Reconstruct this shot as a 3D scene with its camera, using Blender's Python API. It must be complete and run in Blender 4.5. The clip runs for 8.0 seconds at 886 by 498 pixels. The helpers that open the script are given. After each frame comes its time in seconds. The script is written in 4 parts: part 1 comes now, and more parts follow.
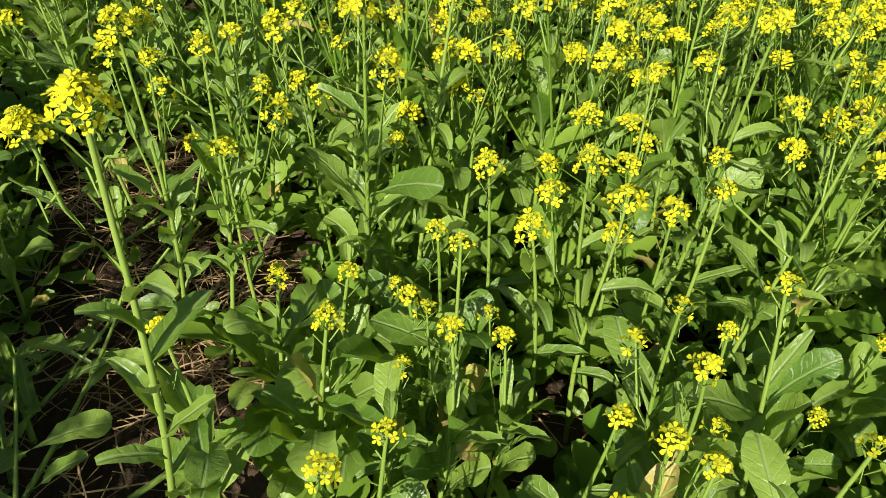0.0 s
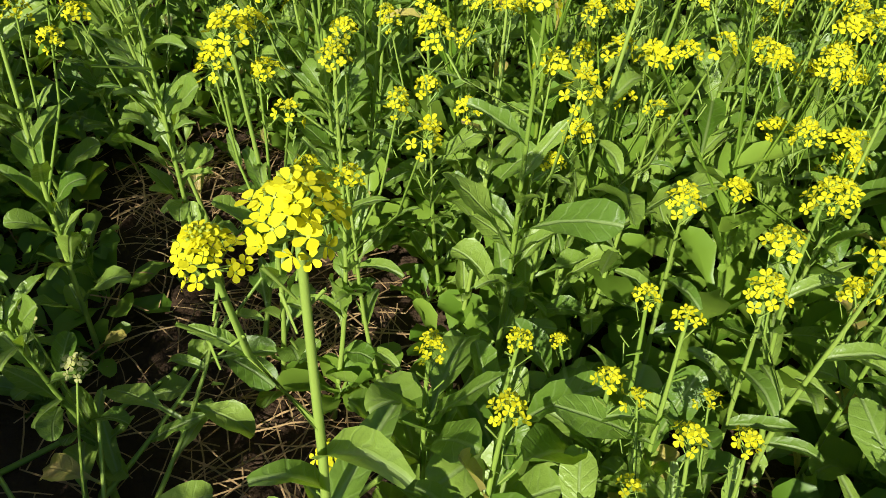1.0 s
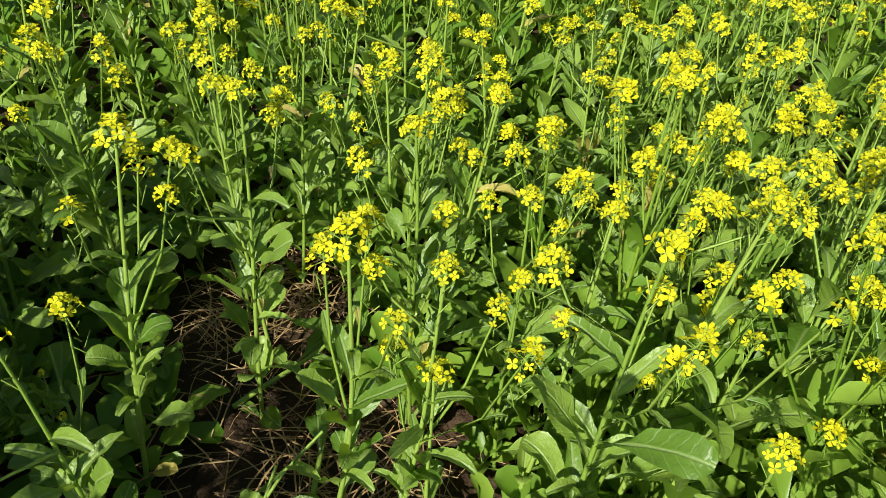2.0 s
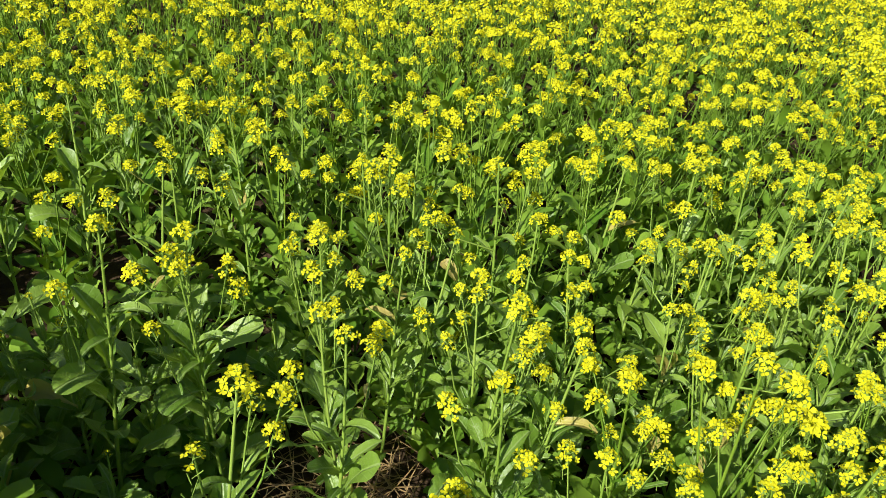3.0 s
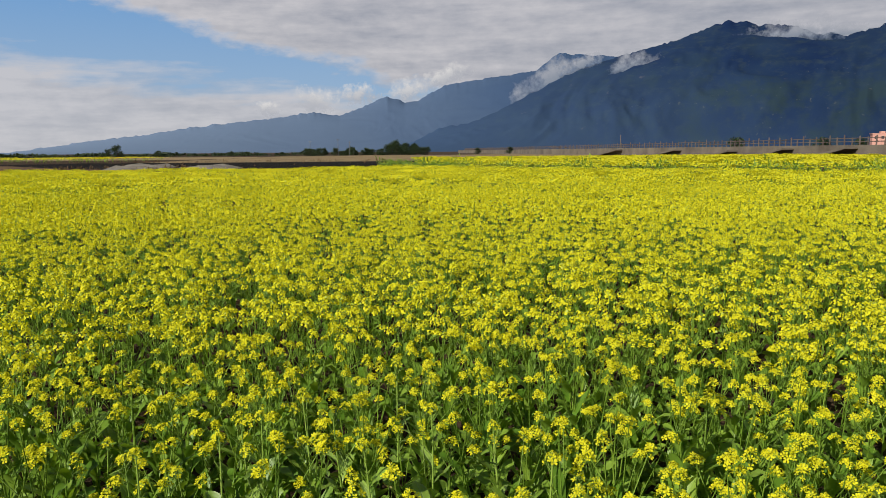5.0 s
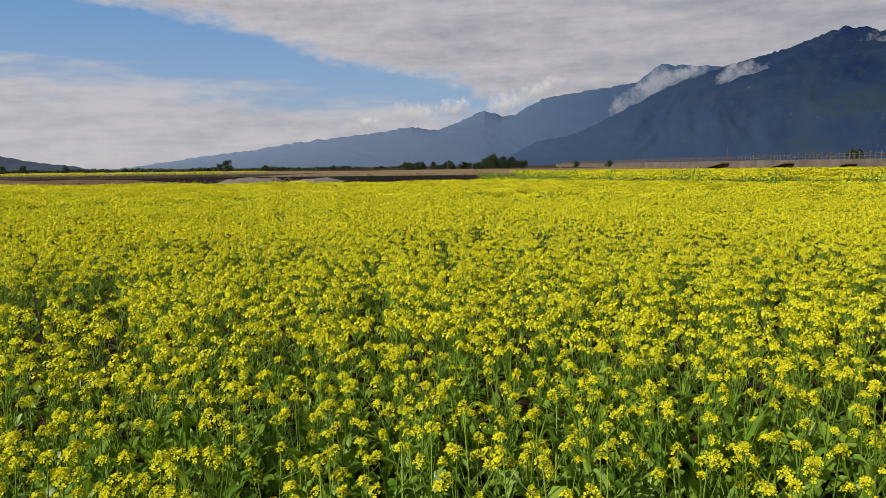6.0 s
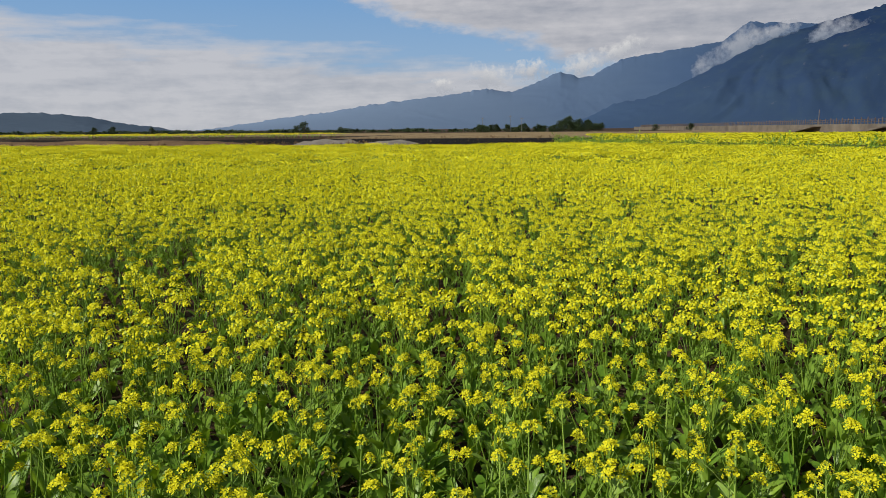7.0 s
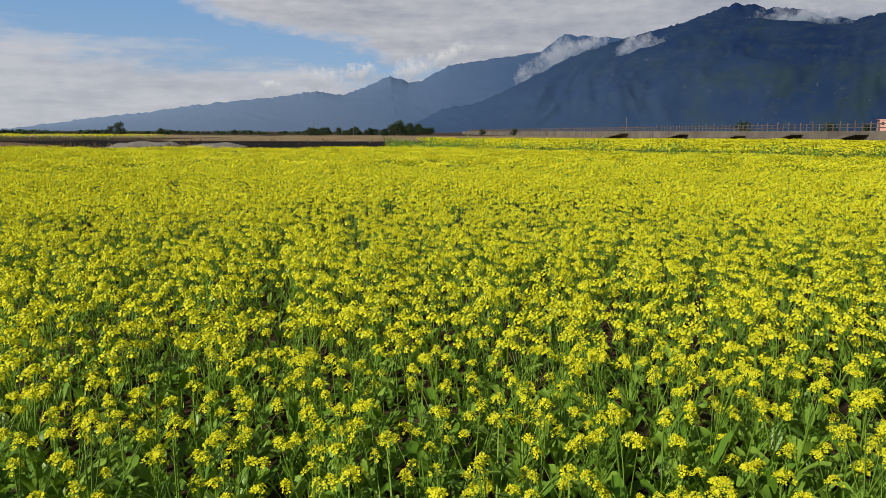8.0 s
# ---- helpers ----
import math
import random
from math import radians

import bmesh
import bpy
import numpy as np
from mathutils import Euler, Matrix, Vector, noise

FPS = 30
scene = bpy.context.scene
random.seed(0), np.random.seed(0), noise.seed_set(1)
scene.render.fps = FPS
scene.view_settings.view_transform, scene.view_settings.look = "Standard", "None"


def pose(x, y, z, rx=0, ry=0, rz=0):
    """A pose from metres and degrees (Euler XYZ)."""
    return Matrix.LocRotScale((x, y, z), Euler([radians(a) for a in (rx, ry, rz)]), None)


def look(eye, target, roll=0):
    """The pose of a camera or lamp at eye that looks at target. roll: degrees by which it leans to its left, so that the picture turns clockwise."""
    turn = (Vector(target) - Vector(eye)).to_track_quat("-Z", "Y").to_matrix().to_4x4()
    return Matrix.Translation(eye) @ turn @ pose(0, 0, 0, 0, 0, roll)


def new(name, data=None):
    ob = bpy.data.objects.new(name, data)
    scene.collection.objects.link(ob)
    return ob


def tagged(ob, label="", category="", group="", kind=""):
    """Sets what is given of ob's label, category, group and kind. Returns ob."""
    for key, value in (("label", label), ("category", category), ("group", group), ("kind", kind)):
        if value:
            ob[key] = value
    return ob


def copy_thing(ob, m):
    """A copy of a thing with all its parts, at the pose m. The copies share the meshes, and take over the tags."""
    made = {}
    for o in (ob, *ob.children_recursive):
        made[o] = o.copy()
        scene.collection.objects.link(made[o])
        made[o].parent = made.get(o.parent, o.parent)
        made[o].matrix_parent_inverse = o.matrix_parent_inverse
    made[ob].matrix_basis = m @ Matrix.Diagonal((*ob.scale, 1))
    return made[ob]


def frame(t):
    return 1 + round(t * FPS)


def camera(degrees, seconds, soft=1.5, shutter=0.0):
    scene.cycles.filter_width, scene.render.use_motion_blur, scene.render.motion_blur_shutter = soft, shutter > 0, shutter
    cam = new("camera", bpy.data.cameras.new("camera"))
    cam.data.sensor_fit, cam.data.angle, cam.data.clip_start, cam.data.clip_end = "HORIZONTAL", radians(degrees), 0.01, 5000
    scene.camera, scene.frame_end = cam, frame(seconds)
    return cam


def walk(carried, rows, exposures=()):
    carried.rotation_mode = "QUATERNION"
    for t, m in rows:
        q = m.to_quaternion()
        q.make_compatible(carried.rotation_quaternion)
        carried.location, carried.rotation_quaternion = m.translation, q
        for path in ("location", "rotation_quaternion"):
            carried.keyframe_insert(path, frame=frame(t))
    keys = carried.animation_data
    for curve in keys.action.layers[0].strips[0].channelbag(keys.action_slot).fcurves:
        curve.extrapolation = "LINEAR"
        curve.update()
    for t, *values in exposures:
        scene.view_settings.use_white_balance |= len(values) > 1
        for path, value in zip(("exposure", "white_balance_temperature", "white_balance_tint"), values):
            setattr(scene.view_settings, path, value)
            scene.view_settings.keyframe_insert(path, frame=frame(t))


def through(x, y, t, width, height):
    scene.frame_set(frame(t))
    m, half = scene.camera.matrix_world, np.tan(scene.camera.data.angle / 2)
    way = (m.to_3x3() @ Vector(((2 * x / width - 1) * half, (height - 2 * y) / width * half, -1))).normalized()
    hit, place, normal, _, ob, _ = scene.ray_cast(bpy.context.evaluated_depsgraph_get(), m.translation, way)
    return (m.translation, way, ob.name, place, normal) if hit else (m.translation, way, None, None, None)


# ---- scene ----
cam = camera(62.5, 8.0, soft=0.65)
# seconds, x, y, z, yaw, pitch, lean
ROWS = [
    (0.0, 0.450, -0.711, 0.972, -26.76, -39.52, -1.63),
    (0.5, 0.450, -0.600, 0.953, -24.55, -40.79, -0.68),
    (1.0, 0.386, -0.456, 0.927, -24.54, -42.34, -0.02),
    (1.2, 0.386, -0.418, 0.918, -23.26, -43.03, 1.63),
    (2.3, 0.306, -0.326, 1.077, -20.08, -32.19, -7.60),
    (2.5, 0.282, -0.312, 1.108, -19.23, -30.08, -7.96),
    (3.0, 0.322, -0.294, 1.229, -13.86, -28.93, -5.48),
    (3.5, 0.329, -0.278, 1.277, -11.66, -21.59, -3.36),
    (4.0, 0.328, -0.311, 1.332, -10.43, -15.65, -1.90),
    (4.5, 0.321, -0.309, 1.353, -8.30, -11.30, -0.41),
    (5.0, 0.309, -0.284, 1.359, -2.86, -7.65, 0.49),
    (5.2, 0.300, -0.244, 1.347, -1.30, -6.47, 0.40),
    (6.3, 0.040, -0.237, 1.346, 6.49, -6.62, 0.64),
    (6.5, 0.032, -0.241, 1.345, 7.58, -7.74, 0.53),
    (7.0, 0.000, 0.000, 1.349, 10.37, -9.35, 0.45),
    (7.5, 0.012, 0.214, 1.360, 7.23, -9.72, -0.07),
    (8.0, 0.030, 0.209, 1.369, -2.71, -9.12, -0.20),
]
walk(cam, [(t, pose(x, y, z, 90 + pitch, 0, yaw) @ pose(0, 0, 0, 0, 0, -lean)) for t, x, y, z, yaw, pitch, lean in ROWS],
     exposures=[(0.0, 0.28, 6500, 9), (2.5, 0.28, 6500, 3), (3.0, 0.33, 6500, 3), (3.5, 0.22, 6400, 3), (4.0, 0.10, 6450, 6), (4.5, -0.08, 6500, 8), (5.0, -0.16, 6600, 9), (6.5, -0.25, 6800, 12), (7.0, -0.20, 6500, 8), (7.5, -0.13, 6500, 9), (8.0, -0.20, 6450, 8)])

# ---- light ----
SUN_TO = Vector((-0.60, -0.60, 0.54)).normalized()
sun_data = bpy.data.lights.new("sun", "SUN")
sun_data.energy, sun_data.angle, sun_data.color = 5.7, radians(0.55), (1.0, 0.95, 0.85)
sun = new("sun", sun_data)
sun.matrix_basis = look(SUN_TO * 50, (0, 0, 0))
world = bpy.data.worlds.new("world")
scene.world = world
world.use_nodes = True
wn = world.node_tree.nodes
sky = wn.new("ShaderNodeTexSky")
sky.sky_type, sky.sun_disc = "NISHITA", False
sky.air_density, sky.dust_density, sky.ozone_density = 1.0, 0.4, 3.0
sky.sun_elevation = math.asin(SUN_TO.z)
sky.sun_rotation = math.atan2(SUN_TO.x, SUN_TO.y)
world.node_tree.links.new(sky.outputs[0], wn["Background"].inputs[0])
wn["Background"].inputs[1].default_value = 0.064


# ---- materials ----
class Nodes:
    """A node material in short: m = Nodes("name"); m.n(type, **settings); m.link(a, b)."""

    def __init__(self, name):
        self.mat = bpy.data.materials.new(name)
        self.mat.use_nodes = True
        self.tree = self.mat.node_tree
        self.tree.nodes.clear()
        self.out = self.tree.nodes.new("ShaderNodeOutputMaterial")

    def n(self, kind, **inputs):
        node = self.tree.nodes.new("ShaderNode" + kind)
        for key, value in inputs.items():
            self.put(node.inputs[key.replace("_", " ")], value)
        return node

    def put(self, socket, value):
        if isinstance(value, bpy.types.NodeSocket):
            self.tree.links.new(value, socket)
        else:
            socket.default_value = value

    def math(self, op, a, b=0.0, clamp=False):
        node = self.tree.nodes.new("ShaderNodeMath")
        node.operation, node.use_clamp = op, clamp
        self.put(node.inputs[0], a)
        self.put(node.inputs[1], b)
        return node.outputs[0]

    def mix(self, fac, a, b):
        node = self.tree.nodes.new("ShaderNodeMix")
        node.data_type = "RGBA"
        self.put(node.inputs[0], fac)
        self.put(node.inputs[6], a)
        self.put(node.inputs[7], b)
        return node.outputs[2]

    def ramp(self, fac, low, high):
        node = self.tree.nodes.new("ShaderNodeMapRange")
        self.put(node.inputs[0], fac)
        node.inputs[1].default_value, node.inputs[2].default_value = low, high
        return node.outputs[0]

    def noise(self, scale, detail=3.0, vector=None, rough=0.5):
        node = self.n("TexNoise", Scale=scale, Detail=detail, Roughness=rough)
        if vector is not None:
            self.put(node.inputs["Vector"], vector)
        return node.outputs[0]

    def local(self):
        return self.n("TexCoord").outputs["Object"]

    def chance(self):
        """One random value for each object and each loose piece of a mesh."""
        a = self.n("ObjectInfo").outputs["Random"]
        b = self.n("NewGeometry").outputs["Random Per Island"]
        return self.math("FRACT", self.math("ADD", a, b))

    def bump(self, height, strength, distance=0.002):
        return self.n("Bump", Height=height, Strength=strength, Distance=distance).outputs[0]

    def blend(self, fac, a, b):
        node = self.tree.nodes.new("ShaderNodeMixShader")
        for i, value in enumerate((fac, a, b)):
            self.put(node.inputs[i], value)
        return node.outputs[0]

    def done(self, shader):
        self.tree.links.new(shader, self.out.inputs[0])
        return self.mat


def rgb(r, g, b):
    return (r, g, b, 1.0)


def thin_leaf(name, low, high, through, back, share=0.35, rough=0.5, veins=False, dry=0.0, gloss=0.38):
    """A thin living surface: gloss, diffuse colour and light that comes through."""
    m = Nodes(name)
    c = m.chance()
    co = m.local()
    colour = m.mix(c, low, high)
    colour = m.mix(m.math("MULTIPLY", m.noise(35.0, 4.0, co), 0.4), colour, back)
    normal = None
    if veins:
        s = m.n("SeparateXYZ", Vector=co)
        x = m.math("ABSOLUTE", s.outputs[0])
        rib = m.math("SUBTRACT", 1.0, m.ramp(x, 0.0006, 0.0022), clamp=True)
        bent = m.math("ADD", m.math("MULTIPLY", x, 0.9), m.math("MULTIPLY", m.noise(40.0, 2.0, co), 0.012))
        slant = m.math("SINE", m.math("MULTIPLY", m.math("SUBTRACT", s.outputs[1], bent), 480.0))
        vein = m.math("MULTIPLY", m.ramp(slant, 0.72, 1.0), 0.16, clamp=True)
        lines = m.math("MAXIMUM", m.math("MULTIPLY", rib, 0.7), vein)
        colour = m.mix(lines, colour, rgb(0.32, 0.42, 0.15))
        quilt = m.math("ADD", m.noise(140.0, 3.0, co), m.math("MULTIPLY", m.noise(45.0, 2.0, co), 1.5))
        normal = m.bump(m.math("ADD", quilt, m.math("MULTIPLY", lines, -1.2)), 0.6, 0.0022)
    if dry:
        old = m.math("GREATER_THAN", c, 1.0 - dry)
        colour = m.mix(old, colour, m.mix(m.ramp(m.noise(30.0, 3.0, co), 0.35, 0.7), rgb(0.52, 0.46, 0.10), rgb(0.46, 0.34, 0.14)))
    p = m.n("BsdfPrincipled", Base_Color=colour, Roughness=rough)
    p.inputs["Specular IOR Level"].default_value = gloss
    t = m.n("BsdfTranslucent", Color=m.mix(0.6, colour, through))
    if normal is not None:
        m.put(p.inputs["Normal"], normal)
    return m.done(m.blend(share, p.outputs[0], t.outputs[0]))


def solid(name, low, high, scale=6.0, rough=0.85, bump=0.4, fine=60.0, distance=0.01, per_piece=0.0):
    m = Nodes(name)
    co = m.local()
    colour = m.mix(m.ramp(m.noise(scale, 5.0, co), 0.3, 0.7), low, high)
    colour = m.mix(m.math("MULTIPLY", m.noise(fine, 4.0, co), 0.45), colour, rgb(*(0.55 * v for v in low[:3])))
    if per_piece:
        colour = m.mix(m.math("MULTIPLY", m.chance(), per_piece), colour, rgb(*(1.5 * v for v in high[:3])))
    p = m.n("BsdfPrincipled", Base_Color=colour, Roughness=rough)
    p.inputs["Specular IOR Level"].default_value = 0.08 if rough > 0.75 else 0.4
    m.put(p.inputs["Normal"], m.bump(m.noise(fine, 5.0, co), bump, distance))
    return m.done(p.outputs[0])


LEAF = thin_leaf("rape_leaf", rgb(0.070, 0.155, 0.010), rgb(0.315, 0.440, 0.072), rgb(0.45, 0.66, 0.012), rgb(0.19, 0.32, 0.06), 0.32, 0.38, True, 0.02, 0.42)
STEM = thin_leaf("rape_stem", rgb(0.22, 0.34, 0.045), rgb(0.34, 0.46, 0.085), rgb(0.3, 0.45, 0.03), rgb(0.19, 0.3, 0.05), 0.12, 0.45)
FIELD_STEM = thin_leaf("field_stem", rgb(0.11, 0.205, 0.012), rgb(0.21, 0.315, 0.028), rgb(0.3, 0.45, 0.03), rgb(0.17, 0.29, 0.04), 0.12, 0.5)
PETAL = thin_leaf("rape_petal", rgb(0.73, 0.665, 0.016), rgb(0.83, 0.785, 0.040), rgb(0.86, 0.81, 0.016), rgb(0.78, 0.75, 0.026), 0.36, 0.6, gloss=0.10)
CREAM_PETAL = thin_leaf("cream_petal", rgb(0.50, 0.50, 0.17), rgb(0.62, 0.61, 0.28), rgb(0.6, 0.6, 0.25), rgb(0.56, 0.56, 0.24), 0.35, 0.6, gloss=0.12)
BUD = thin_leaf("rape_bud", rgb(0.32, 0.42, 0.04), rgb(0.46, 0.52, 0.05), rgb(0.5, 0.55, 0.03), rgb(0.4, 0.45, 0.05), 0.15, 0.5)
FIELD_LEAF = thin_leaf("field_leaf", rgb(0.090, 0.195, 0.012), rgb(0.285, 0.415, 0.052), rgb(0.42, 0.62, 0.015), rgb(0.15, 0.27, 0.045), 0.30, 0.40, gloss=0.30)
SOIL = solid("soil", rgb(0.048, 0.030, 0.018), rgb(0.095, 0.062, 0.038), 3.0, 0.95, 0.9, 28.0, 0.03)
STRAW = solid("straw", rgb(0.30, 0.19, 0.09), rgb(0.44, 0.30, 0.15), 9.0, 0.8, 0.2, 90.0, 0.002, 0.5)
DRY_GRASS = solid("dry_grass", rgb(0.17, 0.12, 0.06), rgb(0.30, 0.22, 0.12), 0.35, 0.95, 0.6, 4.0, 0.2, 0.4)
BROWN_WEED = solid("brown_weed", rgb(0.085, 0.050, 0.028), rgb(0.21, 0.135, 0.075), 0.8, 0.95, 0.8, 3.0, 0.25, 0.5)
BLACK_SOIL = solid("tilled_soil", rgb(0.006, 0.005, 0.004), rgb(0.017, 0.013, 0.010), 0.25, 0.95, 0.9, 2.5, 0.25)
GREY_CLAY = solid("grey_clay", rgb(0.20, 0.175, 0.145), rgb(0.32, 0.285, 0.24), 0.8, 0.95, 0.8, 5.0, 0.15)
CONCRETE = solid("concrete", rgb(0.115, 0.095, 0.078), rgb(0.23, 0.195, 0.155), 0.3, 0.9, 0.4, 7.0, 0.02)
RAIL = solid("weathered_rail", rgb(0.080, 0.060, 0.052), rgb(0.145, 0.115, 0.102), 1.2, 0.8, 0.3, 20.0, 0.01, 0.3)
BARK = solid("bark", rgb(0.09, 0.065, 0.045), rgb(0.15, 0.11, 0.08), 2.0, 0.95, 0.7, 14.0, 0.03)
PINK = solid("pink_render", rgb(0.62, 0.33, 0.27), rgb(0.70, 0.40, 0.33), 0.6, 0.85, 0.2, 8.0, 0.01)
ROOF = solid("grey_roof", rgb(0.16, 0.17, 0.19), rgb(0.24, 0.25, 0.27), 0.8, 0.7, 0.2, 6.0, 0.02)
GLASS_DARK = solid("dark_pane", rgb(0.03, 0.035, 0.04), rgb(0.05, 0.055, 0.06), 1.0, 0.15, 0.05, 9.0, 0.002)
TREE_LEAF = thin_leaf("tree_leaf", rgb(0.022, 0.040, 0.014), rgb(0.045, 0.070, 0.022), rgb(0.06, 0.1, 0.02), rgb(0.03, 0.05, 0.02), 0.2, 0.6)


def mountain_material(name, low, high, painted_mist, painted_haze=None, reach=(0.0, 1000.0), forest=0.0):
    """Wooded slopes with the haze of distance painted into the colours: the pattern runs along the range and up its
    slopes.
    """
    m = Nodes(name)
    s = m.n("SeparateXYZ", Vector=m.local())
    along = m.math("MULTIPLY", m.math("ARCTAN2", s.outputs[0], s.outputs[1]), 2200.0)
    face = m.n("CombineXYZ", X=along, Y=m.math("MULTIPLY", s.outputs[2], 1.25)).outputs[0]
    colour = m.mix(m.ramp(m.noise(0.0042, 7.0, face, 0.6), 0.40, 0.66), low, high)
    # paler blue patches mixed into the colour as mist
    colour = m.mix(m.math("MULTIPLY", m.ramp(m.noise(0.0016, 3.0, face), 0.4, 0.75), 0.6), colour, painted_mist)
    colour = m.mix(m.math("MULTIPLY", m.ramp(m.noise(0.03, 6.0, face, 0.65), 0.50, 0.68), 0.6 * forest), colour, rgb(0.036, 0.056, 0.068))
    if painted_haze is not None:
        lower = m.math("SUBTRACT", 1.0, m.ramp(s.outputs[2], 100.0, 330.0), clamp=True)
        side = m.ramp(along, 300.0, 900.0)
        patch = m.ramp(m.noise(0.010, 8.0, face, 0.66), 0.47, 0.62)
        wood = m.math("MULTIPLY", m.math("MULTIPLY", patch, m.math("ADD", 0.25, m.math("MULTIPLY", side, 0.75))), m.math("MULTIPLY", lower, forest))
        colour = m.mix(wood, colour, rgb(0.025, 0.045, 0.058))
        speck = m.math("MULTIPLY", m.ramp(m.noise(0.075, 4.0, face, 0.6), 0.63, 0.70), m.math("MULTIPLY", m.ramp(m.noise(0.012, 2.0, face), 0.46, 0.58), m.math("MULTIPLY", lower, 0.75 * forest)))
        colour = m.mix(m.math("MULTIPLY", speck, side), colour, rgb(0.095, 0.105, 0.10))
        scar = m.ramp(m.noise(0.024, 3.0, face, 0.5), 0.72, 0.78)
        colour = m.mix(m.math("MULTIPLY", scar, m.math("MULTIPLY", lower, 0.8 * forest)), colour, rgb(0.17, 0.14, 0.125))
        # haze put into the colour, stronger towards the left end
        colour = m.mix(m.math("SUBTRACT", 1.0, m.ramp(s.outputs[0], *reach), clamp=True), colour, painted_haze)
    p = m.n("BsdfPrincipled", Base_Color=colour, Roughness=1.0)
    p.inputs["Specular IOR Level"].default_value = 0.0
    return m.done(p.outputs[0])


# far range: haze painted as blue base colours, palest on the left
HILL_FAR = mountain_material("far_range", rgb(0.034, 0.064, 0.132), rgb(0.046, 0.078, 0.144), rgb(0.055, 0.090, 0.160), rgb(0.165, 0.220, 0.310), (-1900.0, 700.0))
# dark blues carry cloud shade and haze, painted into the slopes
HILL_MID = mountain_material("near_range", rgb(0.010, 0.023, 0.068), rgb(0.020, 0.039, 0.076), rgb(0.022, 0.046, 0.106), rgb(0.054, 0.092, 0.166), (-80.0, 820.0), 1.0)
# side hills: the grey-blue is haze put into the colour
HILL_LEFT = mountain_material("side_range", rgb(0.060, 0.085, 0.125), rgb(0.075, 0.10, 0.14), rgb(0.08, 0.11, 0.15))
DARK_METAL = solid("dark_metal", rgb(0.10, 0.10, 0.10), rgb(0.16, 0.16, 0.16), 1.0, 0.6, 0.1, 20.0, 0.005)


# ---- mesh building ----
class Geo:
    """Points, faces and a material slot for each face."""

    def __init__(self):
        self.v, self.f, self.m = [], [], []

    def add(self, points, faces, slot=0):
        k = len(self.v)
        self.v.extend(tuple(p) for p in points)
        self.f.extend(tuple(k + i for i in q) for q in faces)
        self.m.extend([slot] * len(faces))

    def moved(self, matrix, other, slot=None):
        """Adds another Geo, moved by a matrix."""
        k = len(self.v)
        self.v.extend(tuple(matrix @ Vector(p)) for p in other.v)
        self.f.extend(tuple(k + i for i in q) for q in other.f)
        self.m.extend(other.m if slot is None else [slot] * len(other.f))

    def mesh(self, name, materials, smooth=True):
        me = bpy.data.meshes.new(name)
        me.from_pydata(self.v, [], self.f)
        for mat in materials:
            me.materials.append(mat)
        me.polygons.foreach_set("material_index", self.m)
        me.polygons.foreach_set("use_smooth", [smooth] * len(self.f))
        me.update()
        return me


def tube(geo, path, radii, sides, slot=0):
    path = [Vector(p) for p in path]
    rings = []
    for i, p in enumerate(path):
        way = (path[min(i + 1, len(path) - 1)] - path[max(i - 1, 0)]).normalized()
        side = way.orthogonal().normalized() if abs(way.z) < 0.9 else Vector((1, 0, 0)).cross(way).normalized()
        up = way.cross(side)
        rings.append([p + (side * math.cos(a) + up * math.sin(a)) * radii[i] for a in (2 * math.pi * k / sides for k in range(sides))])
    faces = [(i * sides + k, i * sides + (k + 1) % sides, (i + 1) * sides + (k + 1) % sides, (i + 1) * sides + k)
             for i in range(len(path) - 1) for k in range(sides)]
    geo.add([q for ring in rings for q in ring], faces, slot)


def box(geo, lo, hi, slot=0):
    (a, b, c), (d, e, f) = lo, hi
    geo.add([(a, b, c), (d, b, c), (d, e, c), (a, e, c), (a, b, f), (d, b, f), (d, e, f), (a, e, f)],
            [(0, 3, 2, 1), (4, 5, 6, 7), (0, 1, 5, 4), (1, 2, 6, 5), (2, 3, 7, 6), (3, 0, 4, 7)], slot)


